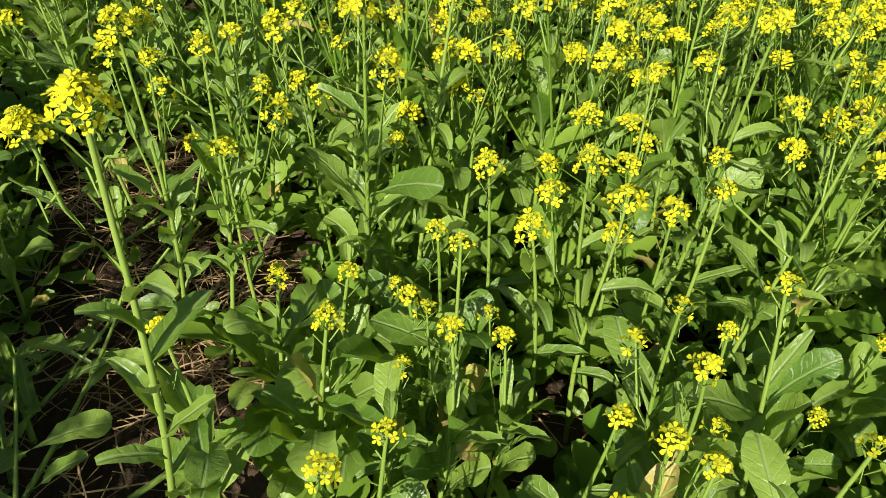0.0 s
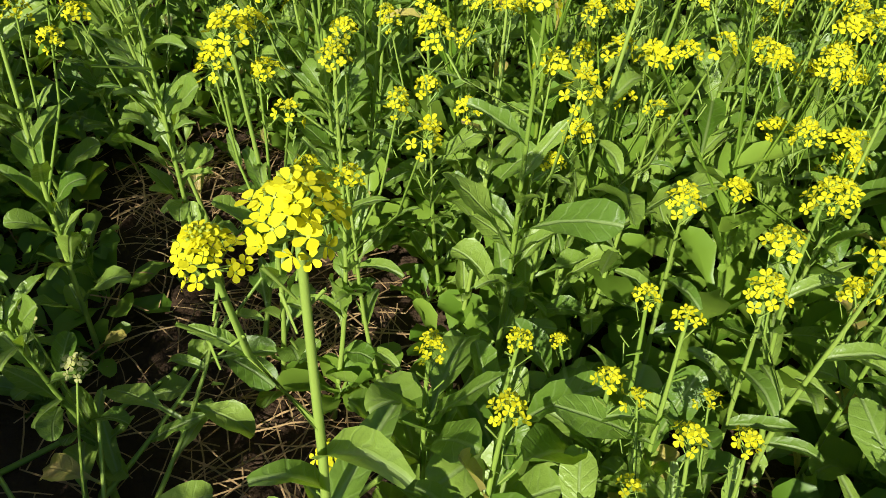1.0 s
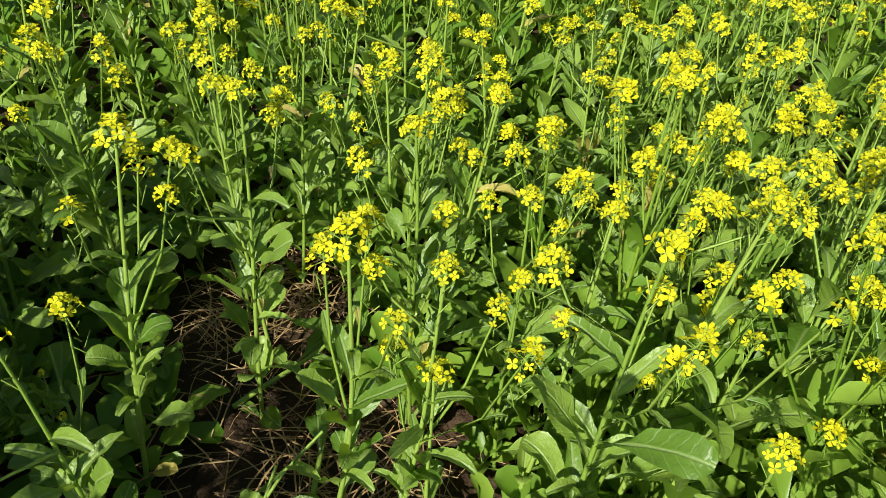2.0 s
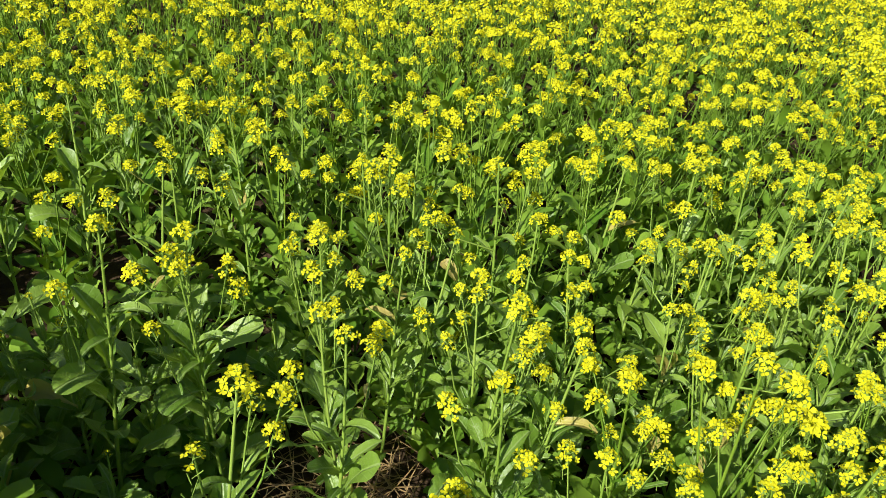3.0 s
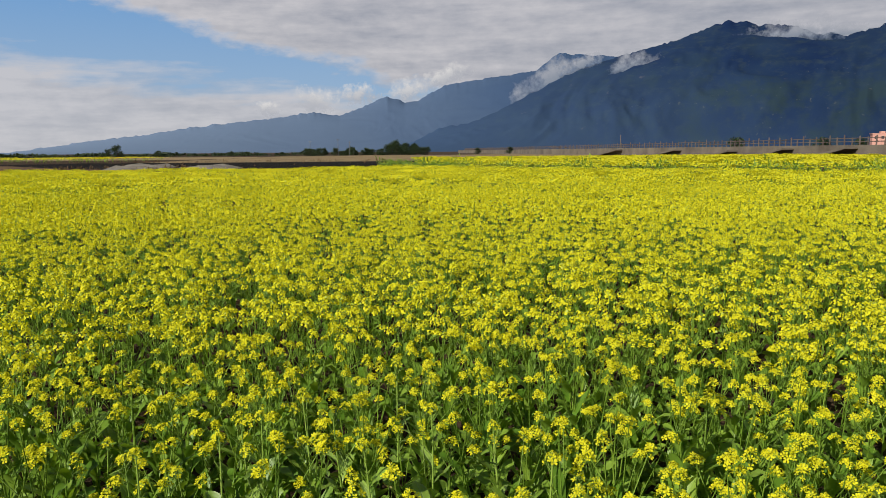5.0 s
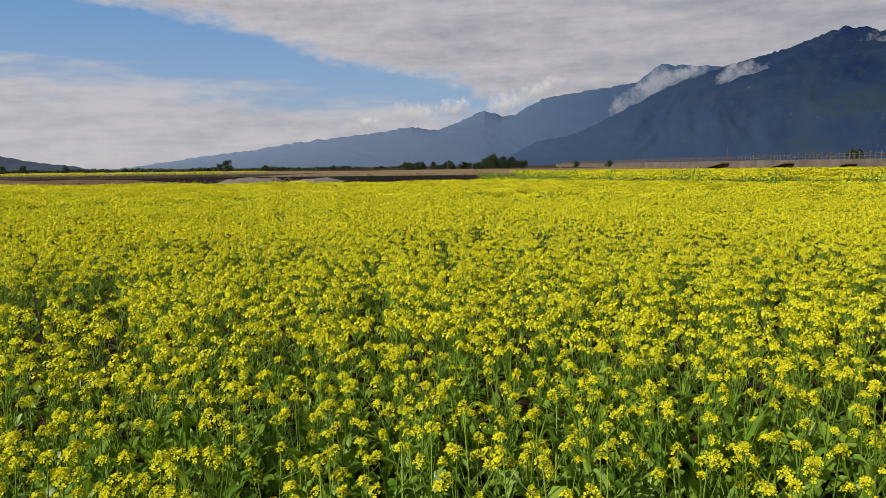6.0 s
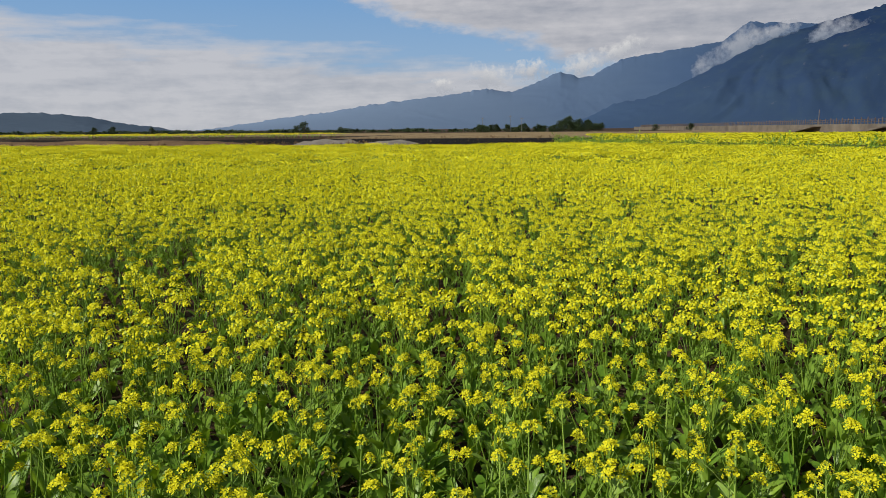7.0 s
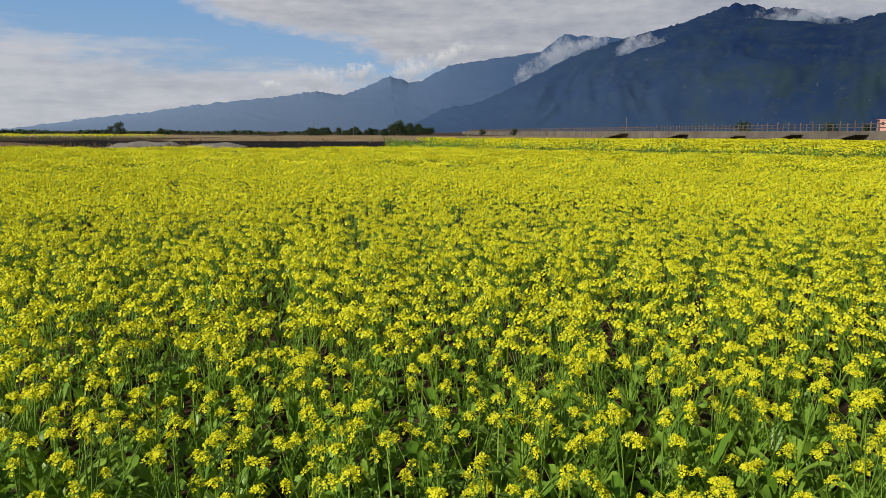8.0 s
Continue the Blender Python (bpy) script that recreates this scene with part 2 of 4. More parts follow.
def leaf_geo(rng, length, width, broad, steps, across, droop, slot=0):
    """A leaf along +y from its base, its face up; broad leaves are spoon-shaped on a stalk."""
    geo, points = Geo(), []
    y = z = 0.0
    angle = 0.0
    phase, wave = rng.uniform(0, 6.28), rng.uniform(0.05, 0.12) * width
    fold, twist = rng.uniform(0.10, 0.6), rng.uniform(-0.6, 0.6)
    rim, crinkle = rng.uniform(0.02, 0.07), rng.uniform(0.05, 0.14)
    stations = [1 - (1 - i / steps) ** 1.6 for i in range(steps + 1)]
    for i, s in enumerate(stations):
        if broad:
            if s < 0.30:
                half = 0.07
            elif s < 0.70:
                half = 0.07 + 0.43 * math.sin(math.pi / 2 * (s - 0.30) / 0.40) ** 1.2
            else:
                half = 0.50 * math.sqrt(max(0.02, 1 - ((s - 0.70) / 0.305) ** 2))
        else:
            half = 0.10 + 0.40 * math.sin(math.pi * min(1.0, 0.10 + 0.86 * s)) ** 0.8
        half *= width
        for k in range(across + 1):
            u = 2 * k / across - 1
            x = u * half
            x *= 1 + rim * math.sin(phase * 3 + 21 * s + 1.7 * u)
            lift = fold * half * (0.35 * abs(u) + 0.9 * u * u) + crinkle * width * noise.noise((u * 1.6 + phase, s * 5.5, phase)) + wave * math.sin(phase + 13 * s + 2 * u) * u * u + twist * s * u * half * 0.8
            points.append((x, y - math.sin(angle) * lift, z + math.cos(angle) * lift))
        step = stations[min(i + 1, steps)] - s
        y += math.cos(angle) * length * step
        z += math.sin(angle) * length * step
        angle -= droop * step * (0.4 + 1.2 * s)
    n = across + 1
    geo.add(points, [(i * n + k, i * n + k + 1, (i + 1) * n + k + 1, (i + 1) * n + k) for i in range(steps) for k in range(across)], slot)
    return geo


def flower_geo(rng, r, fine, slot=0):
    """Four petals in a shallow, uneven cup, opening upwards."""
    geo = Geo()
    open_ = rng.uniform(0.1, 1.0)
    for k in range(4):
        a = k * math.pi / 2 + rng.uniform(-0.15, 0.15)
        turn = Matrix.Rotation(a, 4, "Z")
        w = r * rng.uniform(0.32, 0.48)
        cup = open_ + rng.uniform(-0.25, 0.35)
        if fine == 2:
            pts = [(0, 0.06 * r, 0), (0.62 * w, 0.34 * r, cup * 0.24 * r), (w, 0.68 * r, cup * 0.44 * r), (0.66 * w, 0.95 * r, cup * 0.52 * r), (0, 1.04 * r, cup * 0.46 * r),
                   (-0.66 * w, 0.95 * r, cup * 0.52 * r), (-w, 0.68 * r, cup * 0.44 * r), (-0.62 * w, 0.34 * r, cup * 0.24 * r)]
            faces = [(0, 1, 2, 3, 4, 5, 6, 7)]
        else:
            pts = [(0, 0.05 * r, 0), (w, 0.7 * r, cup * 0.4 * r), (0, 1.05 * r, cup * 0.5 * r), (-w, 0.7 * r, cup * 0.4 * r)]
            faces = [(0, 1, 2, 3)]
        geo.add([turn @ Vector(p) for p in pts], faces, slot)
    if fine == 2:
        q = 0.17 * r
        geo.add([(-q, 0, 0.16 * r), (0, -q, 0.16 * r), (q, 0, 0.16 * r), (0, q, 0.16 * r)], [(0, 1, 2, 3)], 1)
    return geo


def bud_geo(r, slot=1):
    geo = Geo()
    geo.add([(0, 0, -1.4 * r), (r, 0, 0), (0, r, 0), (-r, 0, 0), (0, -r, 0), (0, 0, 1.5 * r)],
            [(0, 2, 1), (0, 3, 2), (0, 4, 3), (0, 1, 4), (5, 1, 2), (5, 2, 3), (5, 3, 4), (5, 4, 1)], slot)
    return geo


def head_geo(rng, radius, flowers, buds, fine, flower_r, drop=0.6):
    """A raceme: open flowers round and below a knot of green buds; slots petal, bud, stem."""
    geo = Geo()
    for i in range(flowers):
        s = (i + 0.5) / flowers
        tilt = 0.30 + 1.2 * s + rng.uniform(-0.2, 0.2)
        turn = i * 2.4 + rng.uniform(-0.3, 0.3)
        out = radius * (0.62 + 0.42 * s) * rng.uniform(0.85, 1.15)
        at = Vector((math.sin(tilt) * math.cos(turn) * out, math.sin(tilt) * math.sin(turn) * out, math.cos(tilt) * out * 0.8 - s * radius * drop))
        m = Matrix.Translation(at) @ Matrix.Rotation(turn, 4, "Z") @ Matrix.Rotation(tilt * rng.uniform(0.2, 1.1), 4, "Y") @ Matrix.Rotation(rng.uniform(-0.6, 0.6), 4, "X") @ Matrix.Rotation(rng.uniform(0, 6), 4, "Z")
        geo.moved(m, flower_geo(rng, flower_r * rng.uniform(0.8, 1.15), fine))
        if fine == 2:
            foot = Vector((0, 0, -radius * (0.4 + 0.9 * s)))
            tube(geo, [foot, at], [0.0008, 0.0005], 3, 2)
    for i in range(buds):
        turn, tilt = i * 2.4, 0.75 * math.sqrt((i + 0.3) / buds)
        at = Vector((math.sin(tilt) * math.cos(turn), math.sin(tilt) * math.sin(turn), math.cos(tilt))) * radius * 0.5
        geo.moved(Matrix.Translation(at) @ Matrix.Rotation(turn, 4, "Z") @ Matrix.Rotation(tilt, 4, "Y"), bud_geo(radius * (0.085 if fine == 2 else 0.16)))
    return geo


def part(name, me, parent, matrix=None, label=""):
    ob = new(name, me)
    ob.parent = parent
    if matrix is not None:
        ob.matrix_basis = matrix
    return tagged(ob, label)


def numpy_mesh(name, verts, faces, slots, materials, smooth=False):
    """One mesh from arrays; faces: a list of index arrays, of three or four corners each."""
    me = bpy.data.meshes.new(name)
    me.vertices.add(len(verts))
    me.vertices.foreach_set("co", verts.astype(np.float32).ravel())
    total = sum(f.size for f in faces)
    me.loops.add(total)
    me.loops.foreach_set("vertex_index", np.concatenate([f.ravel() for f in faces]).astype(np.int32))
    sizes = np.concatenate([np.full(len(f), f.shape[1], np.int32) for f in faces])
    me.polygons.add(len(sizes))
    me.polygons.foreach_set("loop_start", (np.cumsum(sizes) - sizes).astype(np.int32))
    me.polygons.foreach_set("material_index", np.concatenate(slots).astype(np.int32))
    me.polygons.foreach_set("use_smooth", np.full(len(sizes), smooth))
    for mat in materials:
        me.materials.append(mat)
    me.update(calc_edges=True)
    return me


def scatter(name, geos, pick, place, turn, size, lean, materials, smooth=False):
    """Copies of small shapes, joined into one mesh. pick: which shape; place: N x 3; turn: angles; size: N x 3; lean: N x 2 slopes."""
    verts, faces, slots, base = [], [], [], 0
    for g, geo in enumerate(geos):
        rows = np.nonzero(pick == g)[0]
        if not len(rows):
            continue
        v = np.array(geo.v)
        p = v[None] * size[rows][:, None, :]
        c, s = np.cos(turn[rows])[:, None], np.sin(turn[rows])[:, None]
        x, y, z = c * p[:, :, 0] - s * p[:, :, 1], s * p[:, :, 0] + c * p[:, :, 1], p[:, :, 2]
        x = x + lean[rows, 0:1] * z
        y = y + lean[rows, 1:2] * z
        verts.append((np.stack([x, y, z], 2) + place[rows][:, None, :]).reshape(-1, 3))
        start = base + np.arange(len(rows)) * len(v)
        for corners in (3, 4):
            keep = [i for i, f in enumerate(geo.f) if len(f) == corners]
            if keep:
                f = np.array([geo.f[i] for i in keep])
                faces.append((f[None] + start[:, None, None]).reshape(-1, corners))
                slots.append(np.tile(np.array([geo.m[i] for i in keep]), len(rows)))
        base += len(rows) * len(v)
    return new(name, numpy_mesh(name, np.concatenate(verts), faces, slots, materials, smooth))


# ---- the plan of the fields ----
FAR_EDGE = 34.5


def ditch_line(x):
    """Where the weedy ditch between the two fields begins."""
    return np.interp(x, (0.0, 6.6, 10.7, 17.5, 30.0), (38.0, 30.5, 26.5, 21.8, 13.0))


def in_field(x, y):
    """The flowering field round the camera: up to the far edge and a slanting ditch on the right."""
    ok = (y > -0.75) & (y < FAR_EDGE + np.clip((x + 4.0) * 1.0, 0.0, 3.5)) & (x > -48) & (x < 42)
    return ok & (y < ditch_line(x))


def gap(x, y):
    """Thin places where the plants have failed, and two bared as stand-ins for shade: value near 1 inside."""
    g = np.exp(-(((x + 2.7) / 0.3) ** 2 + ((y - 4.3) / 0.5) ** 2))
    g = np.maximum(g, np.exp(-(((x - 0.45) / 0.20) ** 2 + ((y - 0.77) / 0.20) ** 2)))
    g = np.maximum(g, np.exp(-(((x - 0.52) / 0.19) ** 2 + ((y - 0.36) / 0.17) ** 2)))
    # soil with lodged stems, widened so that dark soil stands for shade
    g = np.maximum(g, np.exp(-(((x - 0.17) / 0.36) ** 2 + ((y + 0.0) / 0.36) ** 2)))
    # plants left out here: dark soil in place of shaded leaves
    g = np.maximum(g, np.exp(-(((x - 0.91) / 0.14) ** 2 + ((y + 0.13) / 0.15) ** 2)))
    return g


def scattered(rng, spacing, x0, x1, y0, y1):
    """A jittered grid of places."""
    nx, ny = int((x1 - x0) / spacing), int((y1 - y0) / spacing)
    gx, gy = np.meshgrid(np.arange(nx), np.arange(ny))
    x = x0 + (gx + rng.random(gx.shape)) * spacing
    y = y0 + (gy + rng.random(gy.shape)) * spacing
    return x.ravel(), y.ravel()


# ---- ground ----
def make_ground():
    """One sheet to the horizon, finer near the camera, with clods in the field."""
    radii = [0.0] + [0.12 * 1.085 ** i for i in range(131)]
    count = 96
    points, faces = [(0.4, 0.4, 0.0)], []
    for r in radii[1:]:
        for k in range(count):
            a = 2 * math.pi * k / count
            x, y = 0.4 + r * math.cos(a), 0.4 + r * math.sin(a)
            z = 0.035 * noise.noise((x * 4.5, y * 4.5, 0.0)) + 0.02 * noise.noise((x * 13, y * 13, 4.0)) if r < 30 else 0.0
            points.append((x, y, z))
    faces += [(0, 1 + k, 1 + (k + 1) % count) for k in range(count)]
    for i in range(len(radii) - 2):
        a, b = 1 + i * count, 1 + (i + 1) * count
        faces += [(a + k, b + k, b + (k + 1) % count, a + (k + 1) % count) for k in range(count)]
    geo = Geo()
    geo.add(points, faces)
    return tagged(new("ground", geo.mesh("ground", [SOIL])), "brown clay soil of the farmed plain", "ground", kind="structure")


make_ground()


def strip(name, label, category, x0, x1, y0, y1, z, material, rough=0.15, step=1.5, skew=0.0):
    """A low uneven bank or bed of ground, rounded at its edges."""
    nx, ny = max(2, int((x1 - x0) / (step * 2))), max(4, int((y1 - y0) / step))
    points, faces = [], []
    for j in range(ny + 1):
        for i in range(nx + 1):
            x, y = x0 + (x1 - x0) * i / nx, y0 + (y1 - y0) * j / ny
            e = min(1.0, 4.0 * min(j, ny - j) / ny) * min(1.0, 6.0 * min(i, nx - i) / nx)
            h = z * e * (1 + 0.5 * noise.noise((x * 0.21, y * 0.35, z))) + rough * e * noise.noise((x * 0.9, y * 0.9, 7.0))
            points.append((x, y + skew * (x - x0), max(0.006, h) if 0 < e else -0.02))
    for j in range(ny):
        for i in range(nx):
            a = j * (nx + 1) + i
            faces.append((a, a + 1, a + nx + 2, a + nx + 1))
    geo = Geo()
    geo.add(points, faces)
    return tagged(new(name, geo.mesh(name, [material])), label, category, kind="structure")


strip("tilled_ground", "dark freshly tilled bare soil behind the field", "soil", -170, 5, 62, 102, 0.12, BLACK_SOIL, 0.2, 2.0)
strip("bank_grass", "low bank overgrown with dry brown grass", "bank", -75, -25, 58, 66, 0.35, BROWN_WEED, 0.2, 1.0)
strip("bank_clay", "low heap of pale grey clay on the field edge", "bank", -25, -19.5, 60, 68, 0.26, GREY_CLAY, 0.4, 0.5)
strip("bank_clay_2", "second low heap of pale grey clay", "bank", -19, -14, 61, 68, 0.22, GREY_CLAY, 0.4, 0.5)
strip("meadow_dry", "wide strip of dry brown grassland", "grassland", -40, 46, 104, 215, 0.35, DRY_GRASS, 0.3, 5.0)
strip("meadow_far", "dry brown and dark fields far off", "grassland", -330, -38, 150, 240, 0.25, DRY_GRASS, 0.3, 6.0)


# ---- mountains, clouds ----
from mathutils.bvhtree import BVHTree

SLOPES = {}


def range_mesh(name, label, az, el, r_front, r_back, material, seed, rough=0.10, relief=0.27):
    """A mountain range round the plain: slopes that rise from r_front to a ridge at r_back; az and el name its skyline in degrees."""
    steps, rows = 420, 54
    points, faces = [], []
    for i in range(steps + 1):
        a = az[0] + (az[-1] - az[0]) * i / steps
        top = np.interp(-a, [-v for v in az], el)
        near = [-a + d for d in np.linspace(-5.0, 5.0, 21)]
        broad = float(np.mean(np.interp(near, [-v for v in az], el)))
        ragged = rough * 1.1 * noise.noise((a * 1.3, seed, 0)) + rough * 0.6 * noise.noise((a * 4.1, seed, 5))
        for j in range(rows + 1):
            s = j / rows
            r = r_front + (r_back - r_front) * s
            u = a * 0.15 + 0.9 * noise.noise((a * 0.15, s * 1.8, seed + 3)) + 0.35 * s
            spur = sum(k * (0.45 - 1.6 * abs(noise.noise((u * f, s * g, seed + f)))) for k, f, g in ((0.6, 1.0, 1.2), (0.34, 2.2, 2.9), (0.2, 4.7, 7.0), (0.12, 10.0, 15.0)))
            edge = max(top + ragged * s ** 8, 0.02)
            body = edge * s ** 5 + min(broad, top + 0.6) * (1 - s ** 5)
            h = r_back * math.tan(radians(body)) * (s ** 1.1 + relief * spur * s * (1 - s) * 4 * 0.8)
            h = min(h, r * math.tan(radians(edge)))
            points.append((-math.sin(radians(a)) * r, math.cos(radians(a)) * r, h - (8 if j == 0 else 0)))
    n = rows + 1
    for i in range(steps):
        for j in range(rows):
            faces.append((i * n + j, i * n + j + 1, (i + 1) * n + j + 1, (i + 1) * n + j))
    geo = Geo()
    geo.add(points, faces)
    SLOPES[name] = BVHTree.FromPolygons(points, faces)
    return tagged(new(name, geo.mesh(name, [material])), label, "mountain", kind="structure")


range_mesh("backdrop_far_range", "blue mountain range with haze painted into its colour, rising towards high peaks", 
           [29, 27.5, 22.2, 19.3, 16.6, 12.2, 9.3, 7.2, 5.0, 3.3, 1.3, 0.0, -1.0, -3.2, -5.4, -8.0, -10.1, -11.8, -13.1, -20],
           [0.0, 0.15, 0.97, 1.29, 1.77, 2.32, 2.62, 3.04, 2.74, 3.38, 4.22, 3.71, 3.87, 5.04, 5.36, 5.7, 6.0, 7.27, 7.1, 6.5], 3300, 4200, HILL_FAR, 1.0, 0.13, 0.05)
range_mesh("backdrop_near_range", "forested mountain, cloud shade and haze painted into its dark blue-green colour",
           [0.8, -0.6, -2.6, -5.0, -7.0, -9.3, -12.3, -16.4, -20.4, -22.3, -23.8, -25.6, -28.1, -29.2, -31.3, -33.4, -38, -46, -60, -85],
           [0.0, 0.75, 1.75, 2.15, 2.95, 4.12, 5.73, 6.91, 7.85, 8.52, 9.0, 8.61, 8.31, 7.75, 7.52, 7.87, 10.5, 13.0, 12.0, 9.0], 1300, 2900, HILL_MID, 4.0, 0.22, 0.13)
range_mesh("backdrop_side_range", "low wooded hills closing the plain, haze painted in as grey-blue",
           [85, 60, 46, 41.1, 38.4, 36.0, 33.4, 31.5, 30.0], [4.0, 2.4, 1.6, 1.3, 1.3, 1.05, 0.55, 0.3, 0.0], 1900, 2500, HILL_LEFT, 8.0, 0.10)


def cloud_material():
    """Broken cloud over a blue gap; the gap lies between two slanting edges on the sheet."""
    m = Nodes("cloud")
    s = m.n("SeparateXYZ", Vector=m.local())
    x, y, z = s.outputs
    az = m.math("MULTIPLY", m.math("ARCTAN2", m.math("MULTIPLY", x, -1.0), y), 57.2958)
    el = m.math("MULTIPLY", m.math("ARCTANGENT", m.math("DIVIDE", z, 4600.0)), 57.2958)
    flat = m.n("CombineXYZ", X=m.math("MULTIPLY", az, 0.12), Y=m.math("MULTIPLY", el, 0.27))
    big = m.noise(1.0, 6.0, flat.outputs[0], 0.58)
    small = m.noise(5.0, 6.0, flat.outputs[0], 0.6)
    wob = m.math("ADD", m.math("MULTIPLY", m.math("SUBTRACT", big, 0.5), 5.5), m.math("MULTIPLY", m.math("SUBTRACT", small, 0.5), 1.8))
    upper_edge = m.math("ADD", 4.9, m.math("MULTIPLY", az, 0.235))
    upper = m.ramp(m.math("ADD", m.math("SUBTRACT", el, upper_edge), wob), -0.3, 1.1)
    lower_edge = m.math("ADD", 3.9, m.math("MULTIPLY", az, 0.09))
    streak = m.n("CombineXYZ", X=m.math("ADD", m.math("MULTIPLY", az, 0.09), m.math("MULTIPLY", el, 0.10)), Y=m.math("MULTIPLY", el, 0.62))
    soft = m.noise(1.2, 6.0, streak.outputs[0], 0.55)
    low_wob = m.math("ADD", m.math("MULTIPLY", wob, 0.45), m.math("MULTIPLY", m.math("SUBTRACT", soft, 0.5), 5.5))
    lower = m.ramp(m.math("ADD", m.math("SUBTRACT", lower_edge, el), low_wob), -0.7, 1.3)
    cover = m.math("MAXIMUM", m.math("MULTIPLY", upper, 0.96), m.math("MULTIPLY", lower, 0.85), clamp=True)
    fade = m.math("SUBTRACT", 1.0, m.ramp(el, 30.0, 42.0), clamp=True)
    tone = m.math("ADD", m.math("ADD", m.math("MULTIPLY", small, 0.42), m.math("MULTIPLY", soft, 0.85)), m.math("MULTIPLY", az, 0.003))
    rim = m.math("SUBTRACT", 1.0, m.math("ABSOLUTE", m.math("SUBTRACT", m.math("MULTIPLY", cover, 2.0), 1.1)), clamp=True)
    tone = m.math("ADD", tone, m.math("MULTIPLY", rim, 0.16))
    shade = m.mix(m.ramp(tone, 0.42, 0.86), rgb(0.37, 0.385, 0.45), rgb(0.66, 0.64, 0.67))
    deep = m.mix(m.ramp(el, 1.0, 13.0), rgb(0.40, 0.54, 0.70), rgb(0.145, 0.36, 0.72))
    e = m.n("Emission", Color=m.mix(cover, deep, shade), Strength=1.0)
    t = m.n("BsdfTransparent")
    return m.done(m.blend(m.math("MULTIPLY", fade, 0.97), t.outputs[0], e.outputs[0]))


def make_cloud_sheet():
    geo, points, faces = Geo(), [], []
    cols, rows = 72, 20
    for i in range(cols + 1):
        a = radians(75 - 150 * i / cols)
        for j in range(rows + 1):
            points.append((-math.sin(a) * 4600, math.cos(a) * 4600, -20 + 4300 * (j / rows) ** 1.3))
    n = rows + 1
    for i in range(cols):
        for j in range(rows):
            faces.append((i * n + j, i * n + j + 1, (i + 1) * n + j + 1, (i + 1) * n + j))
    geo.add(points, faces)
    ob = new("backdrop_clouds", geo.mesh("backdrop_clouds", [cloud_material()]))
    return tagged(ob, "grey and white broken cloud with a blue gap", "sky", kind="structure")


make_cloud_sheet()


def puff_material(name, low, high, seed, ratio):
    """A small ragged cloud, thinning out to its rim."""
    m = Nodes(name)
    co = m.local()
    s = m.n("SeparateXYZ", Vector=co)
    x, z = s.outputs[0], s.outputs[2]
    r = m.math("SQRT", m.math("ADD", m.math("MULTIPLY", x, x), m.math("MULTIPLY", z, z)))
    shifted = m.n("CombineXYZ", X=m.math("ADD", m.math("MULTIPLY", x, ratio), seed), Y=seed * 2.0, Z=z)
    n = m.noise(1.5, 8.0, shifted.outputs[0], 0.62)
    cover = m.ramp(m.math("SUBTRACT", m.math("SUBTRACT", m.math("MULTIPLY", n, 2.6), 0.32), r), -0.05, 0.75)
    colour = m.mix(m.ramp(m.math("ADD", z, m.math("SUBTRACT", n, 0.5)), -0.5, 0.6), low, high)
    e, t = m.n("Emission", Color=colour), m.n("BsdfTransparent")
    return m.done(m.blend(m.math("MULTIPLY", cover, 0.92), t.outputs[0], e.outputs[0]))


def make_puff(az, el, wide, high, r, turn, bright):
    """A cloud at that bearing and height, wide and high in degrees."""
    geo, n = Geo(), 8
    pts = [((2 * i / n - 1) * 1.1, 0.12 * math.cos(2.2 * (i / n - 0.5)), (2 * j / n - 1) * 1.1) for j in range(n + 1) for i in range(n + 1)]
    geo.add(pts, [(j * (n + 1) + i, j * (n + 1) + i + 1, (j + 1) * (n + 1) + i + 1, (j + 1) * (n + 1) + i) for j in range(n) for i in range(n)])
    low, top = (rgb(0.46, 0.48, 0.54), rgb(0.76, 0.75, 0.76)) if bright else (rgb(0.20, 0.25, 0.34), rgb(0.42, 0.44, 0.50))
    ob = new("backdrop_cloudlet", geo.mesh("cloudlet", [puff_material("cloudlet", low, top, az + el, wide / high)]))
    way = Vector((-math.sin(radians(az)), math.cos(radians(az)), math.tan(radians(el))))
    if r < 4000:
        hit = SLOPES["backdrop_near_range"].ray_cast(Vector((0, 0, 1)), way.normalized(), 5000)
        r = math.hypot(hit[0].x, hit[0].y) - 45 if hit[0] is not None else 2850
    place = way * r
    ob.matrix_basis = pose(*place, 0, turn, az) @ Matrix.Diagonal((r * math.tan(radians(wide / 2)), r * 0.01, r * math.tan(radians(high / 2)), 1))
    return tagged(ob, "small ragged cloud drifting along the mountains", "cloud", kind="structure")


for spec in ((10.3, 3.3, 1.9, 1.3, 4450, 0, True), (6.7, 3.9, 3.2, 2.0, 4450, 8, True), (3.4, 4.4, 3.2, 1.6, 4450, -8, True), (-0.2, 4.5, 3.6, 2.2, 4450, -12, True),
             (-3.0, 5.6, 4.5, 1.6, 4450, -20, True), (-17.4, 6.2, 3.8, 2.2, 1240, 0, False), (-11.2, 5.3, 6.4, 3.0, 1240, -28, False), (-27.6, 7.7, 6.4, 2.3, 1240, -4, False),
             (-13.6, 6.4, 3.6, 1.2, 1240, -20, False), (-31.5, 7.6, 4.2, 1.2, 1240, 6, False)):
    make_puff(*spec)


# ---- levee wall, fence, house, poles ----
def wall_x(y):
    return 53.0 - 0.05 * y


